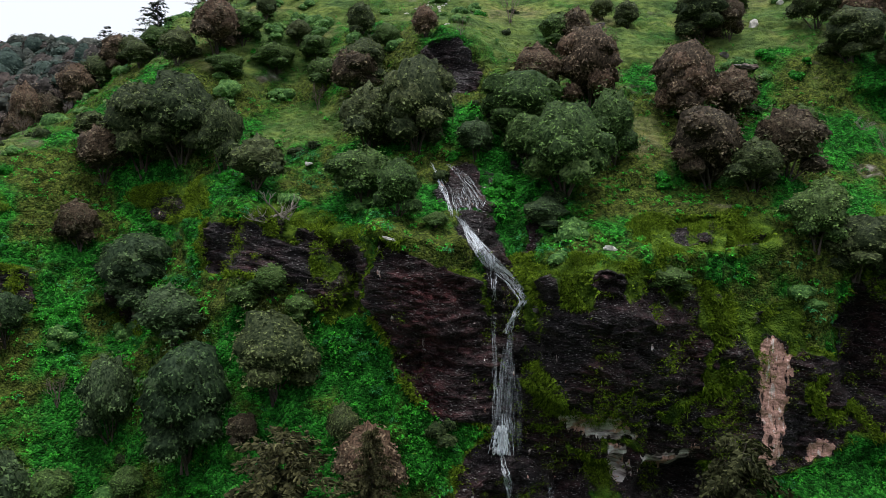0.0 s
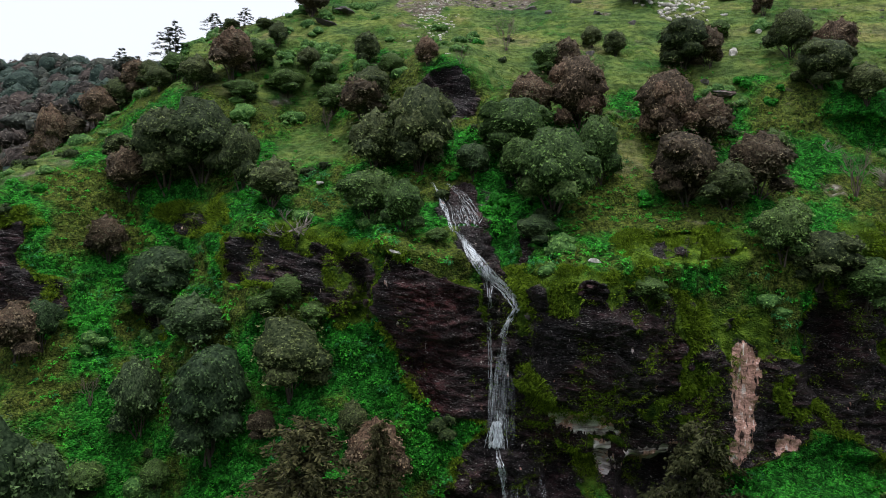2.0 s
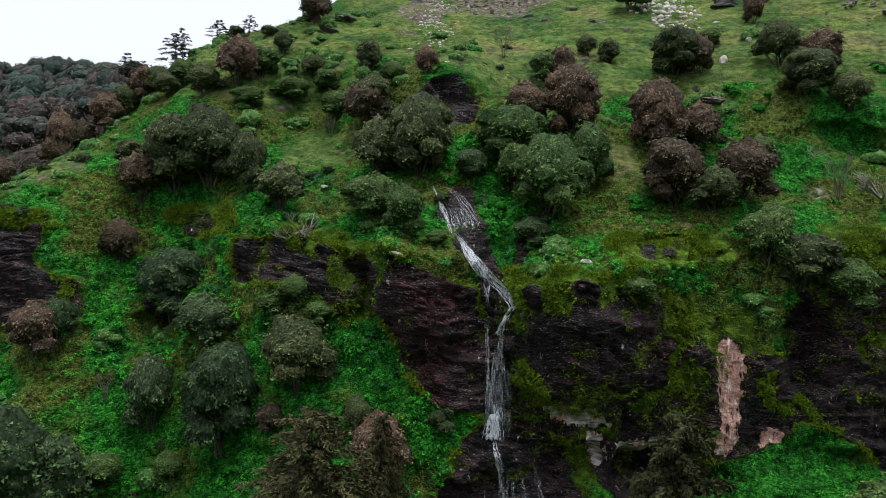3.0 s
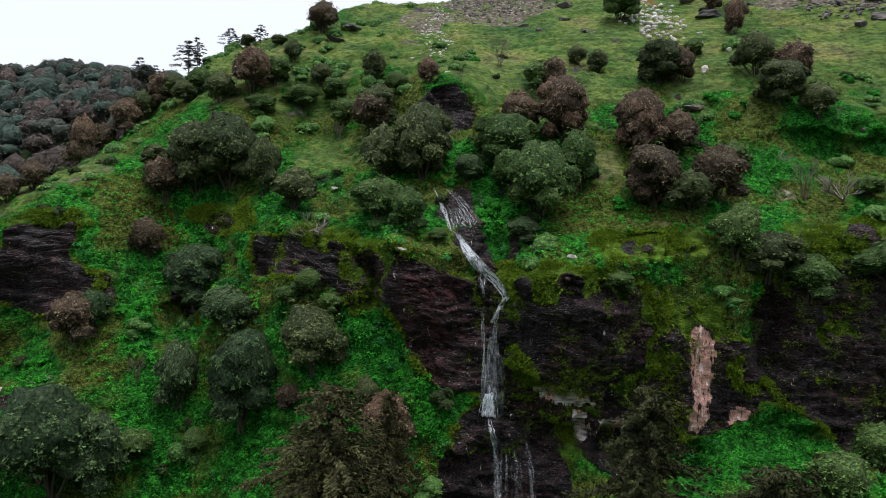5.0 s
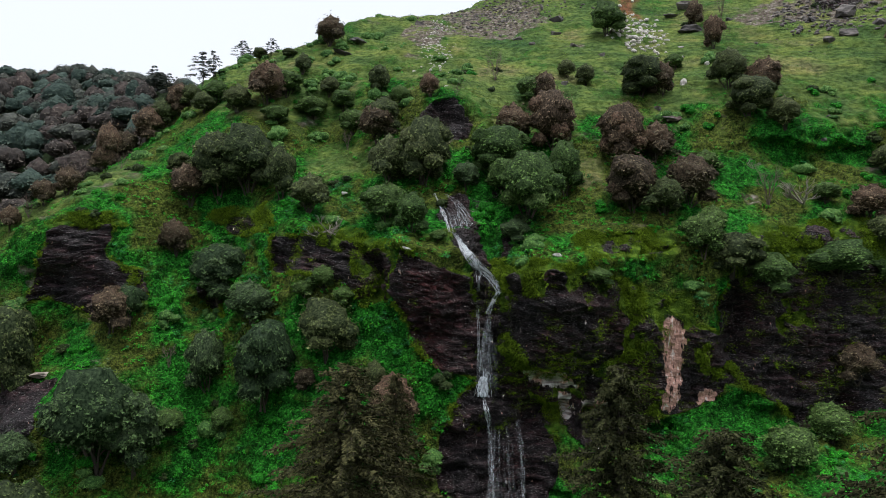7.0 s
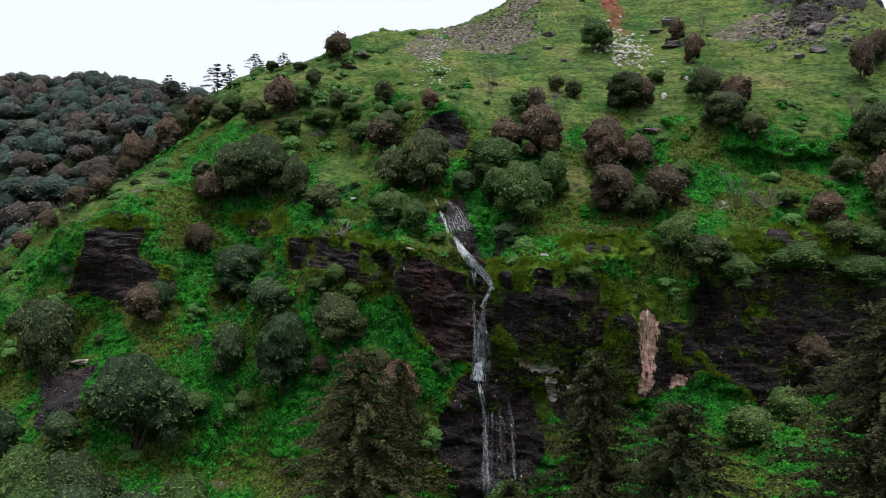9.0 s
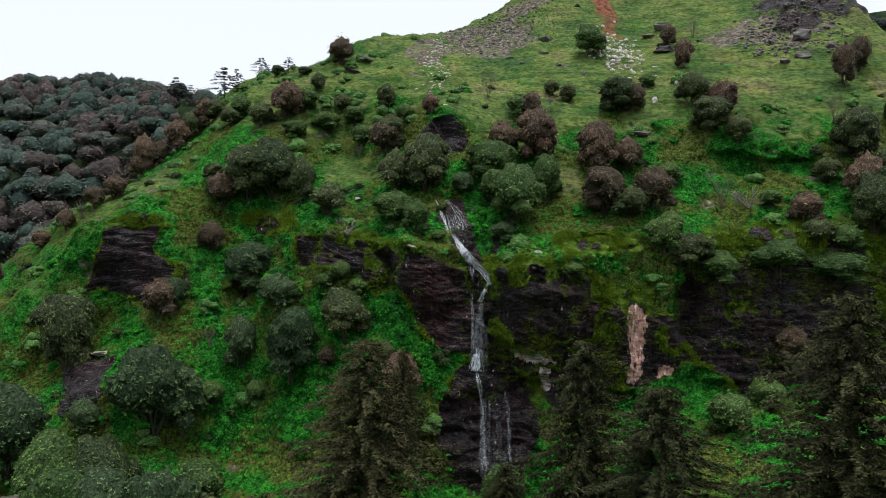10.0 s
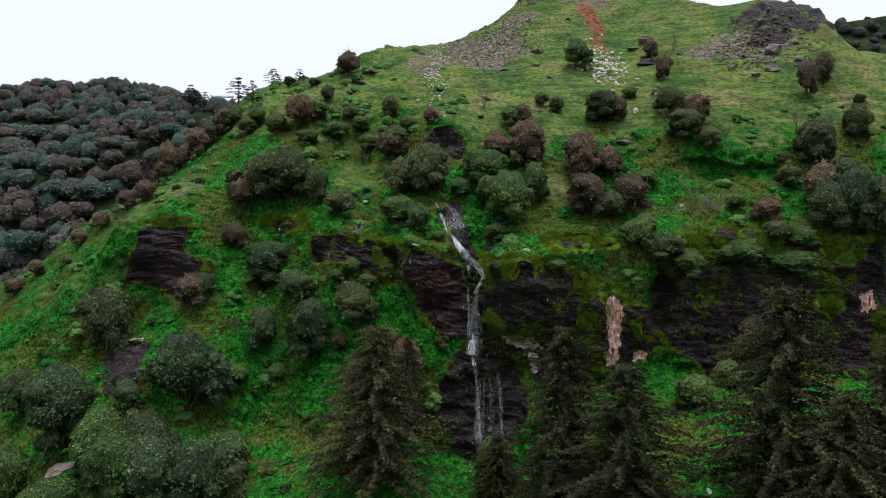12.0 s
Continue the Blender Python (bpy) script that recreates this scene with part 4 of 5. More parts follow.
bare_shrub(2.5, 102.9, 68.9, 3.1, 2.8)
bare_shrub(-44.7, 79.0, 21.1, 4.6, 3.3)
pine(-68.4, 167.6, 81.6, 11.1, 6.5)
pine(-56.9, 141.6, 78.4, 8.5, 3.4)
pine(-55.6, 161.8, 87.1, 7.1, 4.9)
pine(-44.0, 148.2, 86.0, 5.1, 3.2)
pine(-99.6, 207.5, 86.0, 11.2, 5.8)
pine(-91.5, 201.3, 85.2, 7.9, 4.8)
rhododendron("brown", -98.5, 97.0, 31.6, 4.2, 4.0)
bare_shrub(-94.5, 99.7, 35.2, 3.8, 4.0)
rhododendron("brown", -89.2, 100.4, 39.0, 3.9, 4.3)
rhododendron("brown", -83.7, 100.9, 42.6, 4.5, 4.3)
bare_shrub(-80.2, 100.9, 45.2, 5.5, 4.0)
rhododendron("brown", -78.3, 102.8, 47.4, 5.1, 4.7)
rhododendron("brown", -74.9, 105.0, 49.9, 5.5, 5.2)
bare_shrub(-73.7, 107.2, 51.5, 6.0, 4.8)
rhododendron("brown", -81.3, 134.1, 55.3, 7.0, 6.4)
rhododendron("brown", -78.3, 137.2, 58.8, 7.5, 7.2)
bare_shrub(-75.9, 140.0, 61.3, 8.5, 6.1)
rhododendron("brown", -73.0, 139.0, 63.6, 8.0, 7.3)
rhododendron("olive", -69.9, 142.7, 67.3, 6.6, 6.8)
rhododendron("brown", -66.2, 143.8, 70.8, 7.8, 7.1)
rhododendron("olive", -62.9, 142.7, 73.4, 5.0, 5.4)
rhododendron("brown", -79.9, 134.8, 56.3, 10.0, 6.7)
bare_shrub(-46.3, 99.0, 50.1, 5.1, 3.2)
bare_shrub(-42.0, 101.2, 53.6, 5.2, 2.6)
bare_shrub(-65.5, 108.7, 54.9, 4.0, 2.8)
rhododendron("brown", -102.9, 95.0, 27.4, 3.8, 4.6)
rhododendron("green", -52.3, 128.1, 71.5, 5.1, 5.4)
rhododendron("olive", -44.2, 117.3, 67.9, 5.8, 6.1)
rhododendron("green", -34.3, 121.7, 72.1, 5.6, 6.5)
rhododendron("green", -28.2, 119.4, 67.0, 4.8, 7.1)
rhododendron("olive", -32.8, 131.8, 78.8, 4.9, 3.9)
rhododendron("green", -21.8, 120.2, 68.6, 4.8, 6.2)
rhododendron("green", -18.7, 112.3, 63.1, 4.9, 6.5)
rhododendron("olive", -25.4, 124.5, 72.1, 4.1, 4.7)
rhododendron("green", -35.4, 114.8, 65.3, 3.9, 5.4)
rhododendron("olive", -11.6, 104.6, 62.0, 6.7, 7.1)
rhododendron("green", -8.9, 107.0, 67.9, 3.9, 4.3)
rhododendron("olive", -50.8, 100.5, 53.6, 4.2, 5.0)
rhododendron("green", 18.3, 113.4, 69.5, 5.3, 6.5)
rhododendron("olive", 27.8, 123.1, 76.2, 3.9, 4.1)
rhododendron("olive", 31.2, 120.0, 74.3, 4.6, 4.6)
rhododendron("green", 53.2, 127.5, 79.7, 3.5, 4.2)
rhododendron("green", 44.5, 80.0, 43.3, 4.5, 4.9)
rhododendron("olive", 72.8, 79.7, 41.2, 4.9, 5.7)
rhododendron("green", 78.5, 80.0, 39.7, 5.2, 6.2)
rhododendron("green", 47.9, 94.1, 53.5, 4.3, 5.4)
rhododendron("green", 66.4, 87.0, 48.2, 3.5, 4.4)
rhododendron("olive", 83.4, 96.7, 53.9, 5.4, 6.0)
rhododendron("green", -0.9, 76.1, 41.7, 1.7, 3.1)
rhododendron("grey", 4.0, 88.8, 50.8, 4.7, 5.0)
rhododendron("green", 23.5, 72.0, 35.6, 2.7, 4.7)
rhododendron("green", -19.2, 76.9, 34.3, 3.5, 4.4)
rhododendron("green", -22.5, 77.1, 33.3, 2.5, 3.8)
rhododendron("green", -15.8, 75.6, 32.3, 2.8, 3.7)
rhododendron("olive", -10.2, 69.9, 19.1, 4.7, 3.5)
rhododendron("brown", -21.3, 72.1, 18.9, 3.3, 3.6)
rhododendron("green", -43.2, 74.0, 11.8, 3.7, 5.0)
rhododendron("green", -34.8, 74.6, 11.5, 3.8, 3.8)
fir(0, -11.3, 49.1, -0.5, 28.2, 17.2)
fir(1, 20.8, 46.9, -4.3, 32.5, 14.5)
fir(2, 28.5, 35.6, -0.8, 25.2, 16.6)
fir(0, 50.8, 31.3, 3.1, 34.5, 18.3)
fir(1, 55.5, 23.3, 2.3, 20.7, 13.2)
fir(2, 64.5, 28.7, 4.5, 26.4, 12.3)
fir(0, 10.2, 55.6, -6.4, 13.3, 7.3)
fir(1, -6.9, 63.8, 4.5, 19.0, 6.6)


# ---- woods of the far ridge ----
def far_woods(spots, leaves, body, seed, scale=1.0):
    """Broad crowns, each a lumpy dome with a ragged rim of leaves."""
    rng = np.random.default_rng(seed)
    lobes = []
    for p in spots:
        w, h = scale * rng.uniform(6.5, 13), scale * rng.uniform(7, 13)
        for k in range(2):
            off = rng.normal(size=3) * (0.22 * w, 0.22 * w, 0.08 * h)
            q = rng.uniform(0.34, 0.5) * (1.0, 0.8)[k]
            lobes.append((p + off + (0, 0, h * 0.16), np.array((w * q, w * q, h * q))))
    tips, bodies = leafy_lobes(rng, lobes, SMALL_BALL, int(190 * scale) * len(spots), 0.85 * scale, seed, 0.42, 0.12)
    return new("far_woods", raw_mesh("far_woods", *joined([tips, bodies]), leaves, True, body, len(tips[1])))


far_rows = 1 + sum(STEPS[:11])
strip = land[far_rows - 6:far_rows + STEPS[11] + STEPS[12] + STEPS[13] + 1]
corner = strip[:-1, :-1]
strip_area = np.linalg.norm(np.cross(strip[:-1, 1:] - corner, strip[1:, :-1] - corner), axis=-1)
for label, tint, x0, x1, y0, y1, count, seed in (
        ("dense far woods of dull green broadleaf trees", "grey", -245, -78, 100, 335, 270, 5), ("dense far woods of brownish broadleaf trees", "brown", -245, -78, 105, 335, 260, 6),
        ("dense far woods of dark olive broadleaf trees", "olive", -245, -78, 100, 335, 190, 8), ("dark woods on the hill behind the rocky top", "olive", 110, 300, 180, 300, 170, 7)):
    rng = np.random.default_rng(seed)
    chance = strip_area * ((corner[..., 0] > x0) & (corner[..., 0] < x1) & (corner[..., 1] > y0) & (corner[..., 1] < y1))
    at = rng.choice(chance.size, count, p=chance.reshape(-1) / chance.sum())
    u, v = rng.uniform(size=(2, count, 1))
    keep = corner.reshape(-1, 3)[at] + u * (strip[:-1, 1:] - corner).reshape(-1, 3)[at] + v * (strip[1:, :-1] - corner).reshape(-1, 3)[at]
    tagged(far_woods(keep, HAZY_LEAVES[tint], SHADED_FAR_BODIES[tint], seed, 0.62 if x0 > 0 else 1.0), label, "woods", kind="stuff")


# ---- the waterfall ----
def water_material():
    m, n, l, bsdf = shader("falling_water")
    streak = noise_node(n, l, 0.16, 6, stretch=(2.2, 1.0, 0.22))
    body = noise_node(n, l, 0.8, 4, stretch=(1.0, 1.0, 0.5))
    alpha = sums(n, l, "MULTIPLY", ramp(n, l, streak, [(0.36, (0.1, 0.1, 0.1)), (0.62, (0.95, 0.95, 0.95))]), ramp(n, l, body, [(0.3, (0.35, 0.35, 0.35)), (0.6, (1, 1, 1))]))
    bsdf.inputs["Base Color"].default_value = (0.78, 0.83, 0.88, 1)
    bsdf.inputs["Roughness"].default_value = 0.35
    l.new(alpha, bsdf.inputs["Alpha"])
    relief(n, l, bsdf, streak, 0.5, 0.05)
    return m


def spray_material():
    m, n, l, bsdf = shader("water_spray")
    streak = noise_node(n, l, 0.3, 5, stretch=(2.0, 1.0, 0.25))
    bsdf.inputs["Base Color"].default_value = (0.75, 0.8, 0.86, 1)
    bsdf.inputs["Roughness"].default_value = 0.6
    l.new(ramp(n, l, streak, [(0.4, (0.0, 0.0, 0.0)), (0.75, (0.13, 0.13, 0.13))]), bsdf.inputs["Alpha"])
    return m


def thin_water_material():
    m, n, l, bsdf = shader("thin_falling_water")
    streak = noise_node(n, l, 0.2, 6, stretch=(2.2, 1.0, 0.16))
    bsdf.inputs["Base Color"].default_value = (0.76, 0.81, 0.87, 1)
    bsdf.inputs["Roughness"].default_value = 0.45
    l.new(ramp(n, l, streak, [(0.4, (0.0, 0.0, 0.0)), (0.7, (0.36, 0.36, 0.36))]), bsdf.inputs["Alpha"])
    return m


WATER, SPRAY, THIN = water_material(), spray_material(), thin_water_material()


def face_y(x, z):
    """How far forward the rock stands at a place of the cliff."""
    near_by = flat_land[(np.abs(flat_land[:, 0] - x) < 0.45) & (np.abs(flat_land[:, 2] - z) < 0.5) & (flat_land[:, 1] < 100) & (flat_land[:, 1] > 58)]
    return near_by[:, 1].min() if len(near_by) else 75.0


def strands(rng, way, count, thin, thick, clear, fall=False, ragged=0.35, cut=0.35, bundles=5):
    """Thin ribbons of water, gathered in a few bundles, down a way of (x, z, width) rows."""
    way = np.array(way, dtype=float)
    s = np.linspace(0, 1, len(way))
    fine = np.linspace(0, 1, 40)
    cx, cz, cw = (np.interp(fine, s, way[:, i]) for i in range(3))
    ys = np.array([face_y(x, z) for x, z in zip(cx, cz)])
    if fall:
        ys = np.full_like(ys, np.percentile(ys, 15))
    ys = np.convolve(np.pad(ys, 2, "edge"), np.ones(5) / 5, "valid") - clear
    lanes = rng.uniform(-0.42, 0.42, bundles)
    sway = [np.convolve(rng.normal(size=40 + 10), np.ones(11) / 11, "valid") * ragged for _ in range(bundles)]
    pieces = []
    for k in range(count):
        lane = k % bundles
        u = lanes[lane] + rng.normal() * (0.3 / bundles if rng.uniform() < 0.75 else 0.25)
        span = rng.uniform(0.12, 0.3 + cut)
        a = rng.uniform(-0.1, 1.0 - span * 0.6)
        keep = (fine >= a) & (fine <= a + span)
        if keep.sum() < 4:
            continue
        wob = np.convolve(rng.normal(size=40 + 6), np.ones(7) / 7, "valid") * 0.14
        x = (cx + np.clip(u, -0.5, 0.5) * cw + (wob + sway[lane]) * (0.35 if fall else 1.0))[keep]
        y = (ys + rng.uniform(-0.12, 0.06))[keep]
        z = cz[keep]
        w = rng.uniform(thin, thick) * (0.15 + 0.85 * np.sin(np.linspace(0.1, 3.04, keep.sum())))
        n = len(x)
        verts = np.concatenate([np.stack([x - w, y, z], 1), np.stack([x, y - w * 0.6, z + 0.02], 1), np.stack([x + w, y, z], 1)])
        i = np.arange(n - 1)
        pieces.append((verts, np.concatenate([np.stack([i, i + 1, n + i + 1, n + i], 1), np.stack([n + i, n + i + 1, 2 * n + i + 1, 2 * n + i], 1)])))
    return joined(pieces)


rng = np.random.default_rng(12)
waterfall = tagged(new("waterfall"), "thin white waterfall dropping in steps down the dark cliff", "waterfall")
left_way = [(-1.6, 49.8, 0.2), (-0.5, 48.1, 0.5), (0.4, 46.2, 0.8), (1.0, 44.5, 0.7), (1.4, 43.2, 0.5)]
right_way = [(0.4, 49.6, 0.3), (2.0, 48.4, 0.7), (3.3, 46.7, 1.0), (4.3, 45.0, 0.8), (4.3, 44.2, 0.7)]
veil_way = [(2.0, 46.6, 2.2), (2.6, 45.0, 2.8), (2.8, 43.8, 2.8)]
chute_way = [(1.4, 43.3, 0.3), (2.5, 42.0, 0.6), (3.6, 40.3, 1.0), (5.2, 38.2, 1.5), (6.6, 36.9, 1.6), (7.7, 35.9, 1.3), (8.5, 34.5, 0.9), (8.8, 33.8, 0.5)]


def water_part(name, pieces, material=None, label=""):
    return part(name, raw_mesh(name, *joined(pieces), material or WATER, True), waterfall, label)


water_part("upper_cascade", [strands(rng, [(x, z, 1.6 * w) for x, z, w in left_way], 46, 0.008, 0.026, 0.25, bundles=6), strands(rng, [(x, z, 1.5 * w) for x, z, w in right_way], 34, 0.006, 0.02, 0.25, bundles=6), strands(rng, veil_way, 70, 0.006, 0.018, 0.3, bundles=14)], label="white water spreading over a rock step")
water_part("chute", [strands(rng, [(x, z, 1.35 * w) for x, z, w in chute_way], 150, 0.01, 0.036, 0.3, ragged=0.5, bundles=10), strands(rng, [(4.4, 39.6, 0.6), (5.3, 37.4, 0.8), (5.6, 34.0, 0.7)], 24, 0.01, 0.03, 0.3), strands(rng, [(5.3, 33.0, 0.4), (5.5, 27.0, 0.6), (5.5, 22.0, 0.8)], 26, 0.008, 0.025, 0.5, True)], label="white water sliding down a slanting chute")
water_part("step", [strands(rng, [(9.1, 34.5, 0.5), (8.5, 33.6, 0.6), (7.7, 32.2, 0.6), (7.1, 30.4, 1.1)], 70, 0.03, 0.07, 0.35, cut=0.2)])
water_part("free_fall", [strands(rng, [(7.1, 31.2, 1.1), (6.8, 27, 2.0), (6.6, 22, 2.6), (6.5, 18.2, 2.9)], 44, 0.025, 0.08, 0.5, True, bundles=22), strands(rng, [(7.1, 31.0, 0.7), (6.9, 28.5, 0.9), (6.8, 26.5, 1.0)], 36, 0.02, 0.06, 0.6, True)], THIN, "thin veil of falling water")
water_part("splash", [strands(rng, [(6.4, 22.6, 1.3), (6.3, 20.4, 2.2), (6.2, 18.0, 2.9)], 60, 0.012, 0.05, 1.0, True, cut=0.2, bundles=9), strands(rng, [(6.2, 21.4, 1.0), (6.1, 19.6, 1.5), (6.0, 18.2, 1.6)], 130, 0.08, 0.22, 1.3, True, cut=0.1, bundles=7), strands(rng, [(6.3, 17.8, 0.5), (6.5, 16.4, 0.5), (6.9, 14.2, 0.6), (7.1, 12.0, 0.7)], 44, 0.01, 0.035, 0.45, ragged=0.4)], label="white spray where the water lands")
for mist_way, mist_name in (([(7.0, 29, 1.6), (6.7, 24, 3.0), (6.5, 18, 4.0)], "mist"), ([(9.2, 9, 4.0), (9.2, 4, 5.5), (9.2, -1.5, 5.5)], "lower_mist")):
    water_part(mist_name, [strands(rng, mist_way, 16, 0.25, 0.5, 0.9, True, bundles=8)], SPRAY, "fine drifting water spray")
water_part("lower_fall", [strands(rng, [(6.4, 17.2, 0.4), (7.0, 15.4, 0.6), (7.3, 9.0, 0.9), (7.4, 3.0, 1.3), (7.6, -1.5, 1.6)], 80, 0.018, 0.045, 0.45, ragged=0.6, bundles=8), strands(rng, [(11.6, 14.6, 0.2), (12.0, 12.0, 0.4), (12.3, 6.5, 0.9), (12.4, 0.0, 1.3)], 50, 0.014, 0.036, 0.45, ragged=0.6, bundles=7), strands(rng, [(9.4, 15.0, 3.0), (9.4, 9.0, 3.5), (9.6, 0.0, 5.0)], 70, 0.014, 0.036, 0.5, bundles=12)], THIN, "lower strands of falling water")


# ---- ground cover ----
def cells(mask_fn):
    """Corners of the hillside's cells that a rule keeps, with their areas."""
    a, b, d = land[:-1, :-1], land[:-1, 1:], land[1:, :-1]
    area = np.linalg.norm(np.cross(b - a, d - a), axis=-1)
    keep = mask_fn(a, rock[:-1, :-1], bare[:-1, :-1], ground_normals[:-1, :-1])
    return a[keep], b[keep], d[keep], area[keep] * keep[keep], ground_normals[:-1, :-1][keep], rock[:-1, :-1][keep]


row_lo, row_hi = 1 + sum(STEPS[:2]) - 6, 1 + sum(STEPS[:11])
in_rows = ((row_no > row_lo) & (row_no < row_hi))[:-1, :-1]


def scatter(rng, count, mask_fn, weight_fn=None):
    a, b, d, area, n, rk = cells(mask_fn)
    w = area if weight_fn is None else area * weight_fn(a, rk)
    i = rng.choice(len(a), count, p=w / w.sum())
    u, v = rng.uniform(size=(2, count, 1))
    return a[i] + (b[i] - a[i]) * u + (d[i] - a[i]) * v, n[i]


def grassy(a, rk, br, n):
    return in_rows & (np.abs(a[..., 0]) < 118) & (a[..., 1] < 215) & (rk < 0.38) & (mossy_zone[:-1, :-1] < 0.55)


def clumps(rng, roots, normals, per, width, height, leaf, lean=0.4):
    """Low leafy mounds over the ground."""
    n = len(roots)
    size = rng.uniform(0.55, 1.35, n) ** 1.3
    d = rng.normal(size=(n, per, 3))
    d /= np.linalg.norm(d, axis=2, keepdims=True)
    d[..., 2] = np.abs(d[..., 2])
    reach = np.stack([width * size, width * size, height * size], 1)[:, None, :]
    c = roots[:, None, :] + d * reach * rng.uniform(0.6, 1.05, size=(n, per, 1)) + (normals * 0.1)[:, None, :]
    axes = d + (normals * lean)[:, None, :] + (0, 0, 0.5)
    return rosettes(rng, c.reshape(-1, 3), axes.reshape(-1, 3), np.repeat(leaf * (0.7 + 0.3 * size), per) * rng.uniform(0.7, 1.3, n * per), 3, wedge=True, slim=0.4)


def tufts(rng, roots, normals, blades, height, spread, width):
    """Grass: a few long blades from each root, hanging outward where the ground is steep."""
    n = len(roots)
    pieces = []
    for k in range(blades):
        out = rng.normal(size=(n, 3)) * spread + normals * 0.45 + (0, 0, 0.55)
        out /= np.linalg.norm(out, axis=1, keepdims=True)
        h = height * rng.uniform(0.6, 1.4, size=(n, 1))
        s = np.cross(out, rng.normal(size=(n, 3)))
        s /= np.linalg.norm(s, axis=1, keepdims=True) + 1e-9
        foot = roots + rng.normal(size=(n, 3)) * (0.18, 0.18, 0.05)
        bend = foot + out * h * 0.65
        droop = (0.35 * h) * (1.2 - np.maximum(normals[:, 2:3], 0))
        tip = foot + out * h - np.concatenate([0 * h, 0 * h, droop * 1.3], 1) + normals * h * 0.15
        pieces.append(np.stack([foot - s * width * 0.3, bend + s * width * 0.6, tip], 1))
    v = np.concatenate(pieces).reshape(-1, 3)
    return v, np.arange(len(v)).reshape(-1, 3)


HERB = leaf_material("bright_herb_leaves", (0.009, 0.085, 0.007), (0.038, 0.3, 0.022), 0.55, 7.0)
TEAL = leaf_material("blue_green_herb_leaves", (0.009, 0.065, 0.018), (0.032, 0.19, 0.055), 0.55, 7.0)
BLADE = leaf_material("meadow_grass", (0.035, 0.09, 0.008), (0.1, 0.19, 0.02), 0.7, 9.0)
MOSS = leaf_material("yellow_green_moss_grass", (0.026, 0.056, 0.004), (0.165, 0.26, 0.02), 0.7, 5.0)

rng = np.random.default_rng(41)


def herb_zone(seed, size, lo, hi, top):
    def rule(a, rk):
        f = blend(lo, hi, fbm(a, size, 3, seed))
        up = 1 - blend(top - 12, top + 8, a[:, 2] - 20 * (1 - blend(-8, 14, a[:, 0])) * blend(-75, -58, a[:, 0]))
        meadow = np.exp(-(((a[:, 0] + 21) / 8) ** 2 + ((a[:, 1] - 106) / 9) ** 2))
        path = np.exp(-((a[:, 0] - 27) / 4) ** 2) * blend(84, 90, a[:, 1])
        return (f + 0.03) * (0.05 + up) * (1 - 0.95 * meadow) * (1 - 0.7 * path)
    return rule


def central(a):
    """More of the small plants where the camera comes near."""
    return (0.3 + np.exp(-((a[:, 0] + 2) / 48) ** 2) * (a[:, 1] < 104)) * (0.35 + (a[:, 2] < 62))


lush, teal = herb_zone(60, 9, -0.45, 0.2, 68), herb_zone(70, 12, 0.0, 0.4, 72)
p, n = scatter(rng, 5800, grassy, lambda a, rk: lush(a, rk) * central(a))
tagged(new("herbs", raw_mesh("herbs", *clumps(rng, p, n, 12, 0.55, 0.6, 0.27), HERB)), "dense bright green broad-leaved herbs covering the slope", "herbs", kind="stuff")
p, n = scatter(rng, 1500, grassy, lambda a, rk: teal(a, rk) * central(a))
tagged(new("blue_green_herbs", raw_mesh("blue_green_herbs", *clumps(rng, p, n, 12, 0.6, 0.65, 0.27), TEAL)), "patches of bluish green herbs on the slope", "herbs", kind="stuff")
def bushy(a, rk):
    left = 0.5 * np.exp(-(((a[:, 0] + 32) / 34) ** 2) ** 2) * blend(98, 112, a[:, 1]) * (1 - blend(165, 195, a[:, 1]))
    return (left + 0.12) * (blend(-0.1, 0.35, fbm(a, 9, 3, 84)) + 0.04) * (1 - np.exp(-(((a[:, 0] + 21) / 8) ** 2 + ((a[:, 1] - 106) / 9) ** 2)))


def bush_field(name, label, category, seed, count, rule, lo, hi, leaf, leaves, body):
    """Low rounded bushes in crowds, each a knobbly cushion set with leaves."""
    rng = np.random.default_rng(seed)
    roots, normals = scatter(rng, count // 3, lambda a, rk, br, n: grassy(a, rk, br, n) & (n[..., 2] > 0.3), rule)
    lobes = []
    for p, n in zip(roots, normals):
        r = rng.uniform(lo, hi)
        along = np.cross(n, rng.normal(size=3))
        along /= np.linalg.norm(along) + 1e-9
        other = np.cross(n, along)
        for k in range(3):
            q = r * (0.85, 0.65, 0.5)[k] * rng.uniform(0.8, 1.15)
            off = along * math.cos(2.1 * k) + other * math.sin(2.1 * k)
            lobes.append((p + off * r * rng.uniform(0.3, 0.8) + n * 0.1 * q, q * rng.uniform(0.8, 1.2, 3) * (1.0, 1.0, 0.85)))
    tips, bodies = leafy_lobes(rng, lobes, SMALL_BALL, 46 * count, leaf, seed, 0.4, 0.25)
    tagged(new(name, raw_mesh(name, *joined([tips, bodies]), leaves, second=body, split=len(tips[1]))), label, category, kind="stuff")


def clearings(a):
    """Bare of bushes: the sloping lawns."""
    return (1 - 0.95 * np.exp(-(((a[:, 0] + 21) / 8) ** 2 + ((a[:, 1] - 106) / 9) ** 2))) * (1 - 0.8 * np.exp(-((a[:, 0] - 27) / 4) ** 2) * blend(84, 90, a[:, 1])) * (1 - 0.93 * blend(74, 84, a[:, 2]) * blend(-20, 0, a[:, 0]))


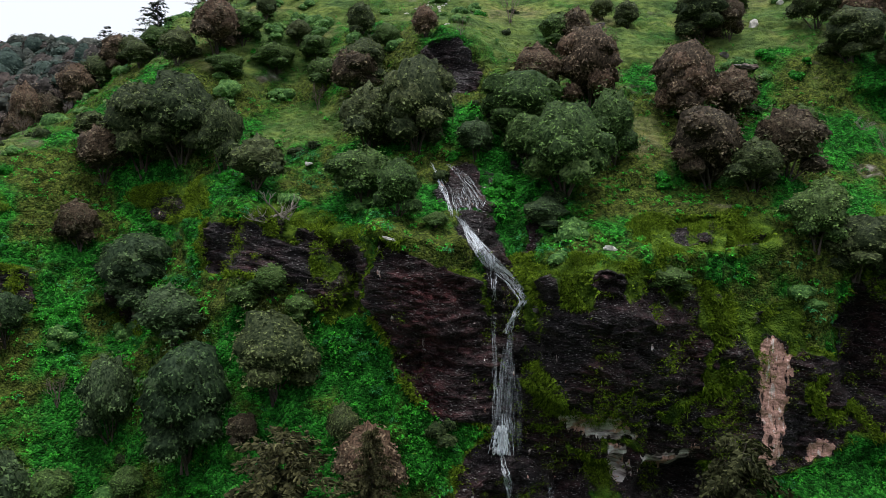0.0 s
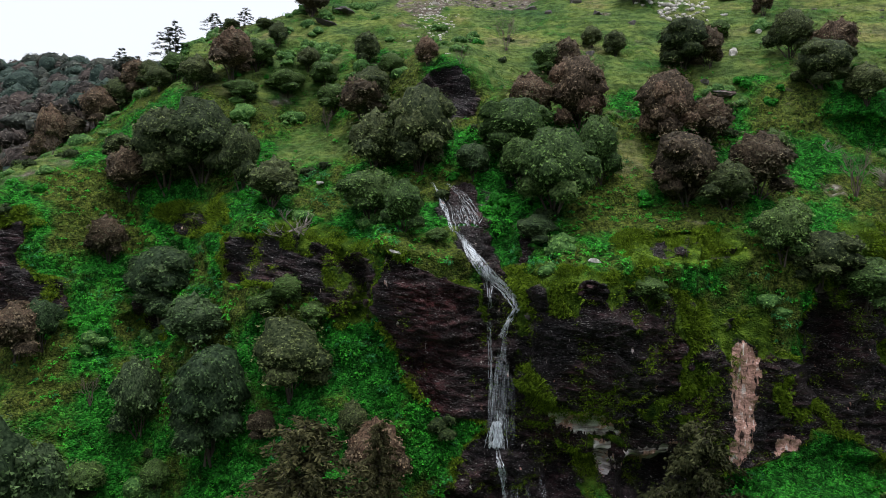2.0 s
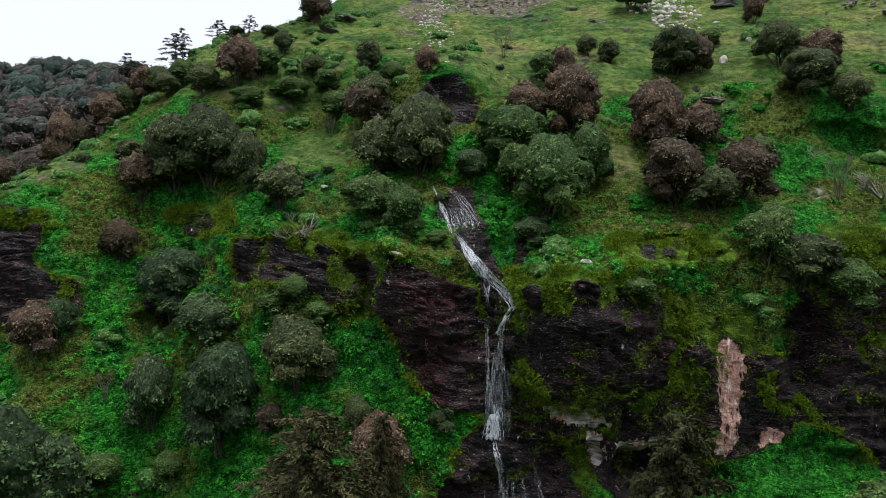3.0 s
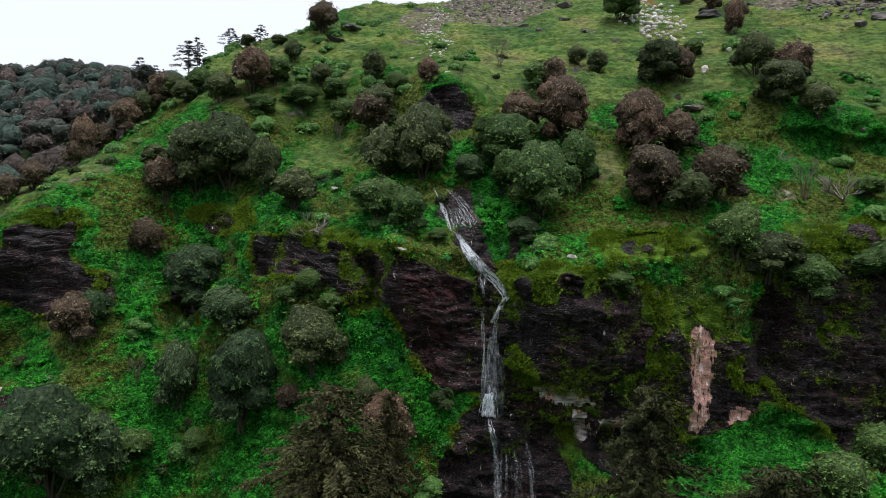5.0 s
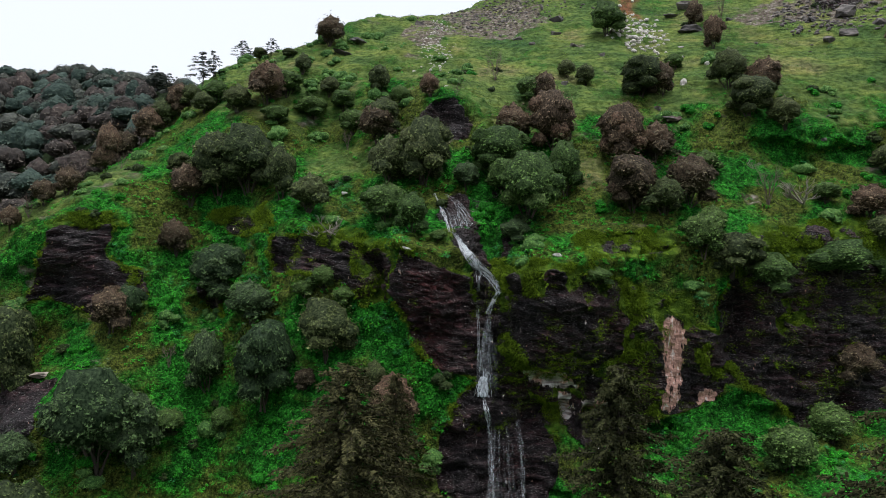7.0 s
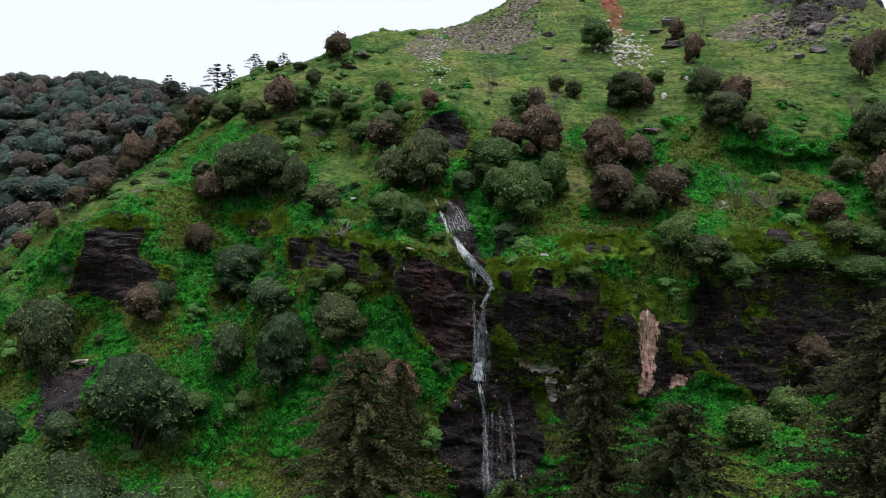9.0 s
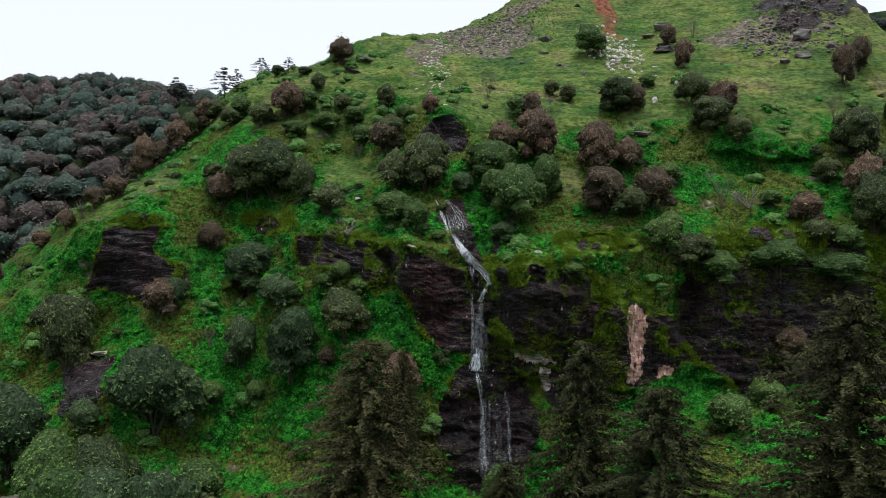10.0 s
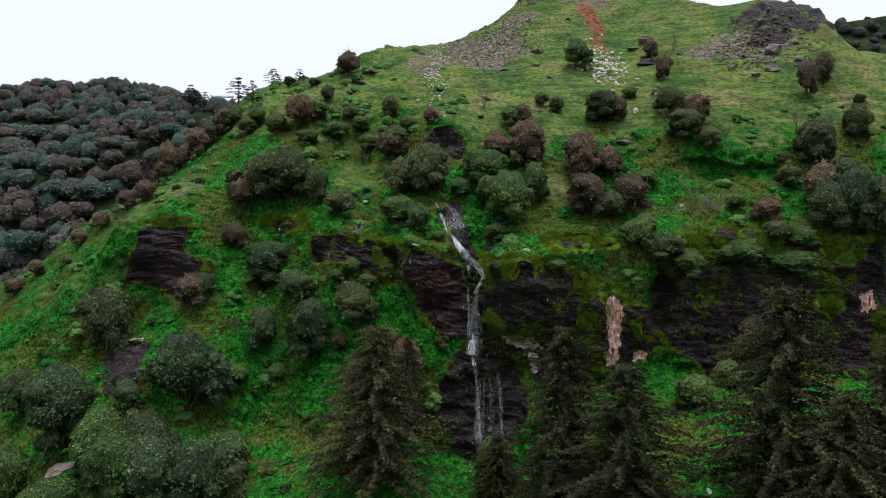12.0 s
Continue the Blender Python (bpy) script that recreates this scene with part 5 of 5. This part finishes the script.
bush_field("green_bushes", "rounded dense green bushes crowding the slope", "bushes", 301, 900, lambda a, rk: (bushy(a, rk) + 0.1) * blend(0.1, 0.3, fbm(a, 5, 3, 86)) * clearings(a), 0.8, 2.2, 0.3,
           leaf_material("green_bush_leaves", (0.04, 0.11, 0.03), (0.13, 0.27, 0.07), 0.55, 4.0), body_material("green_bush", (0.024, 0.078, 0.02), (0.095, 0.2, 0.055), 0.35, 0.3))
bush_field("bright_bushes", "mounds of bright emerald broad-leaved herbs on the slope", "herbs", 302, 1050, lambda a, rk: (blend(0.15, 0.3, fbm(a, 7, 3, 88)) + 0.01) * blend(78, 62, a[:, 2]) * clearings(a), 0.5, 1.3, 0.26,
           HERB, body_material("bright_herbs", (0.008, 0.07, 0.007), (0.032, 0.22, 0.02), 0.3, 0.25))
bush_field("dark_scrub", "low dark olive scrub on the slope", "scrub", 303, 600, lambda a, rk: (0.02 + blend(0.15, 0.35, fbm(a, 6, 3, 80))) * (1 - 0.85 * blend(54, 62, a[:, 2]) * blend(0, -10, a[:, 0])) * clearings(a), 0.5, 1.5, 0.28,
           leaf_material("dark_scrub_leaves", (0.014, 0.03, 0.01), (0.055, 0.085, 0.03), 0.6, 7.0), body_material("dark_scrub", (0.01, 0.02, 0.008), (0.04, 0.06, 0.022), 0.3, 0.25))
p, n = scatter(rng, 36000, grassy, lambda a, rk: 0.35 + blend(40, 70, a[:, 2]))
tagged(new("grass", raw_mesh("grass", *tufts(rng, p, n, 3, 0.4, 0.35, 0.055), BLADE)), "rough bright green meadow grass on the slope", "grass", kind="stuff")


def mossy(a, rk, br, n):
    return in_rows & (np.abs(a[..., 0]) < 105) & (a[..., 1] < 104) & (mossy_zone[:-1, :-1] > 0.2) & (rk < 0.6) & (a[..., 2] < 60)


p, n = scatter(rng, 60000, mossy, lambda a, rk: blend(-0.2, 0.5, fbm(a, 3.0, 3, 90)) * blend(0.75, 0.3, rk) + 0.02)
tagged(new("cliff_moss", raw_mesh("cliff_moss", *tufts(rng, p, n, 3, 0.42, 0.5, 0.06), MOSS)), "yellow-green moss and hanging grass on the cliff", "moss", kind="stuff")


def bare_cliff(a, rk, br, n):
    return in_rows & (np.abs(a[..., 0] - 15) < 70) & (cliff_row[:-1, :-1] > 0.5) & (rk > 0.5)


p, n = scatter(rng, 1500, bare_cliff, lambda a, rk: blend(-0.1, 0.5, fbm(a * (1, 1, 0.6), 4.0, 3, 96)) * (0.15 + (np.abs(a[:, 0] + 2) > 9)))
size = np.repeat(rng.uniform(0.1, 0.38, len(p)), 16)[:, None]
p, n = np.repeat(p, 16, 0) + rng.normal(size=(len(p) * 16, 3)) * size, np.repeat(n, 16, 0)
tagged(new("moss_cushions", raw_mesh("moss_cushions", *tufts(rng, p, n, 2, 0.24, 0.5, 0.045), MOSS)), "small yellow-green moss cushions on bare rock", "moss", kind="stuff")


# ---- boulders ----
def stone_material(name, dark, light):
    m, n, l, bsdf = shader(name)
    c = ramp(n, l, noise_node(n, l, 0.5, 8), [(0.3, dark), (0.7, light)])
    c = mixed(n, l, 1.0, c, ramp(n, l, noise_node(n, l, 0.08, 4), [(0.3, (0.7, 0.7, 0.7)), (0.7, (1.2, 1.2, 1.2))]), "MULTIPLY")
    l.new(c, bsdf.inputs["Base Color"])
    bsdf.inputs["Roughness"].default_value = 0.85
    relief(n, l, bsdf, noise_node(n, l, 0.3, 8), 0.7, 0.15)
    return m


STONES = {"dark": (stone_material("dark_boulder", (0.02, 0.018, 0.018), (0.09, 0.08, 0.078)), "dark weathered boulder lying in the grass"),
          "grey": (stone_material("grey_boulder", (0.045, 0.04, 0.038), (0.17, 0.15, 0.14)), "grey weathered boulder lying in the grass"),
          "white": (stone_material("pale_boulder", (0.36, 0.33, 0.3), (0.74, 0.7, 0.66)), "pale whitish stone lying in the grass"),
          "tan": (stone_material("tan_slab", (0.16, 0.125, 0.1), (0.42, 0.36, 0.31)), "pale tan rock slab sticking out of the slope"),
          "red": (stone_material("reddish_slab", (0.08, 0.05, 0.045), (0.24, 0.17, 0.155)), "flat reddish rock slab lying in the grass")}
boulder_count = [0]


def boulder_mesh(rng, material):
    bm = bmesh.new()
    bmesh.ops.create_icosphere(bm, subdivisions=3, radius=0.5)
    cuts = [(Vector(rng.normal(size=3)).normalized(), rng.uniform(0.22, 0.38)) for _ in range(10)]
    shift = Vector(rng.uniform(0, 50, 3))
    for v in bm.verts:
        for d, h in cuts:
            over = v.co.dot(d) - h
            if over > 0:
                v.co -= d * over
        v.co *= 1 + 0.22 * noise.noise(v.co * 4 + shift) + 0.1 * noise.noise(v.co * 11 + shift)
    me = bpy.data.meshes.new("boulder")
    bm.to_mesh(me)
    bm.free()
    me.materials.append(material)
    return me


def boulder(tone, x, y, z, width, height):
    k = boulder_count[0]
    boulder_count[0] += 1
    r = np.random.default_rng(500 + k)
    ob = tagged(new("boulder", boulder_mesh(r, STONES[tone][0])), STONES[tone][1], "boulder", "boulders on the hillside")
    ob.matrix_basis = Matrix.LocRotScale(settle(x, y, z) + Vector((0, 0, height * 0.02)), Euler((0.15 * r.normal(), 0.15 * r.normal(), r.uniform(0, 6.28))), (width * 0.95, width * 0.8, height * 0.95))
    return ob


boulder("dark", 32.0, 161.4, 99.5, 6.5, 3.6)
boulder("grey", 29.2, 149.2, 92.4, 3.5, 2.2)
boulder("grey", 32.1, 138.8, 87.1, 3.0, 2.1)
boulder("dark", 32.3, 125.8, 78.4, 3.7, 2.0)
boulder("grey", 26.4, 119.2, 74.4, 2.2, 1.8)
boulder("white", 2.0, 123.8, 77.1, 2.5, 1.7)
boulder("white", 0.9, 106.9, 71.1, 1.4, 1.3)
boulder("grey", 19.6, 150.3, 91.0, 4.8, 2.1)
boulder("grey", 22.4, 142.5, 88.3, 2.2, 1.6)
boulder("grey", 37.7, 132.4, 83.6, 2.2, 1.8)
boulder("dark", -22.2, 149.1, 90.4, 7.0, 1.9)
boulder("dark", -24.8, 141.7, 85.6, 7.1, 1.9)
boulder("white", 52.7, 119.6, 74.5, 2.3, 2.2)
boulder("grey", 62.7, 159.8, 99.9, 5.4, 2.5)
boulder("dark", 63.0, 146.9, 92.7, 8.6, 2.7)
boulder("dark", 73.7, 147.5, 95.2, 2.5, 1.7)
boulder("grey", 67.7, 161.8, 103.3, 7.2, 3.1)
boulder("grey", 45.0, 111.6, 68.1, 2.2, 1.6)
boulder("red", 46.6, 108.0, 65.5, 5.4, 1.4)
boulder("dark", 42.2, 105.3, 63.0, 5.3, 2.3)
boulder("grey", 71.8, 116.9, 75.7, 2.0, 1.5)
boulder("grey", 67.3, 122.4, 79.7, 1.9, 1.4)
boulder("white", 60.3, 126.7, 79.9, 1.7, 1.3)
boulder("grey", 75.8, 103.7, 65.8, 2.1, 1.1)
boulder("grey", 72.7, 99.9, 60.8, 1.5, 1.1)
boulder("grey", 95.0, 129.9, 87.9, 6.7, 2.8)
boulder("grey", 98.4, 138.6, 95.1, 6.4, 4.3)
boulder("dark", 90.4, 138.5, 93.3, 3.6, 2.4)
boulder("grey", 89.1, 129.0, 86.3, 4.0, 2.2)
boulder("grey", 102.2, 131.8, 90.9, 3.8, 2.6)
boulder("grey", -6.9, 167.4, 100.1, 3.8, 2.1)
boulder("white", 17.6, 71.7, 40.0, 2.3, 1.2)
boulder("white", -5.4, 70.3, 41.2, 2.0, 0.5)
boulder("white", -18.1, 93.0, 49.9, 1.5, 0.8)
boulder("white", 42.9, 38.7, 3.6, 1.5, 1.3)
boulder("tan", -71.2, 56.3, 0.4, 6.7, 2.7)
boulder("tan", -65.9, 79.1, 19.5, 5.4, 1.7)
boulder("grey", 1.4, 110.3, 72.6, 2.1, 1.1)
boulder("grey", 9.8, 73.5, 33.7, 1.3, 1.2)
boulder("grey", 45.9, 108.5, 65.7, 4.4, 1.2)


# ---- stones of the screes ----
def stones(rng, spots, lo, hi, material):
    bm = bmesh.new()
    bmesh.ops.create_icosphere(bm, subdivisions=1, radius=0.5)
    v0 = np.array([v.co[:] for v in bm.verts])
    f0 = np.array([[v.index for v in f.verts] for f in bm.faces])
    bm.free()
    pieces = []
    for p in spots:
        s = rng.uniform(lo, hi) * rng.uniform(0.6, 1.0, size=3) * (1.2, 1.0, 0.75)
        t = rng.uniform(0, 6.28)
        v = v0 * rng.uniform(0.65, 1.15, size=(len(v0), 1)) * s
        v = np.stack([v[:, 0] * math.cos(t) - v[:, 1] * math.sin(t), v[:, 0] * math.sin(t) + v[:, 1] * math.cos(t), v[:, 2]], 1)
        pieces.append((v + p, f0))
    return raw_mesh("scree", *joined(pieces), material)


def around(x, y, rx, ry):
    return lambda a, rk: np.exp(-(((a[:, 0] - x) / rx) ** 2 + ((a[:, 1] - y) / ry) ** 2) ** 1.5)


p, n = scatter(rng, 240, grassy, around(50, 148, 6, 13))
tagged(new("white_scree", stones(rng, p, 0.5, 1.9, STONES["white"][0])), "white broken stones strewn over the grass", "scree", kind="stuff")
p, n = scatter(rng, 170, grassy, around(-2, 146, 3.5, 22))
tagged(new("pale_scree", stones(rng, p, 0.35, 1.2, STONES["white"][0])), "pale stones in a narrow run down the grass", "scree", kind="stuff")
p, n = scatter(rng, 700, grassy, around(16, 176, 17, 16))
tagged(new("grey_scree", stones(rng, p, 0.3, 1.5, STONES["grey"][0])), "grey-brown scree on the upper slope", "scree", kind="stuff")
p, n = scatter(rng, 420, lambda a, rk, br, n: in_rows & (a[..., 1] < 190), around(96, 140, 13, 10))
tagged(new("grey_rubble", stones(rng, p, 0.4, 1.8, STONES["grey"][0])), "grey rubble below the rocky top", "scree", kind="stuff")


# ---- dead wood ----
PALE_WOOD, pn, pl_, pb = shader("weathered_wood")
pl_.new(ramp(pn, pl_, noise_node(pn, pl_, 0.2, 5), [(0.3, (0.12, 0.1, 0.085)), (0.7, (0.36, 0.32, 0.28))]), pb.inputs["Base Color"])
pb.inputs["Roughness"].default_value = 0.9


def dead_branch(x, y, z, size, seed, label, up=0.35):
    rng = np.random.default_rng(seed)
    paths = []
    for k in range(6):
        d = np.array([math.cos(k * 1.1 + rng.normal()), -0.5 + 0.3 * rng.normal(), up + 0.25 * rng.normal()])
        paths += twig_paths(rng, np.zeros(3), d / np.linalg.norm(d), size * 0.5, size * 0.03, 2)
    ob = tagged(new("dead_branch", raw_mesh("dead_branch", *tubes(paths, 4), PALE_WOOD)), label, "dead wood")
    ob.location = settle(x, y, z) + Vector((0, -0.2, 0.25))
    return ob


dead_branch(62.5, 87, 47.5, 6.5, 3, "bleached fallen branches lying on the green bench")
dead_branch(-18.8, 80.5, 43.5, 5.0, 4, "pale tangled dead branches hanging over the cliff edge", -0.1)
dead_branch(57.5, 96, 54.5, 2.4, 5, "short weathered fallen log on the grass")
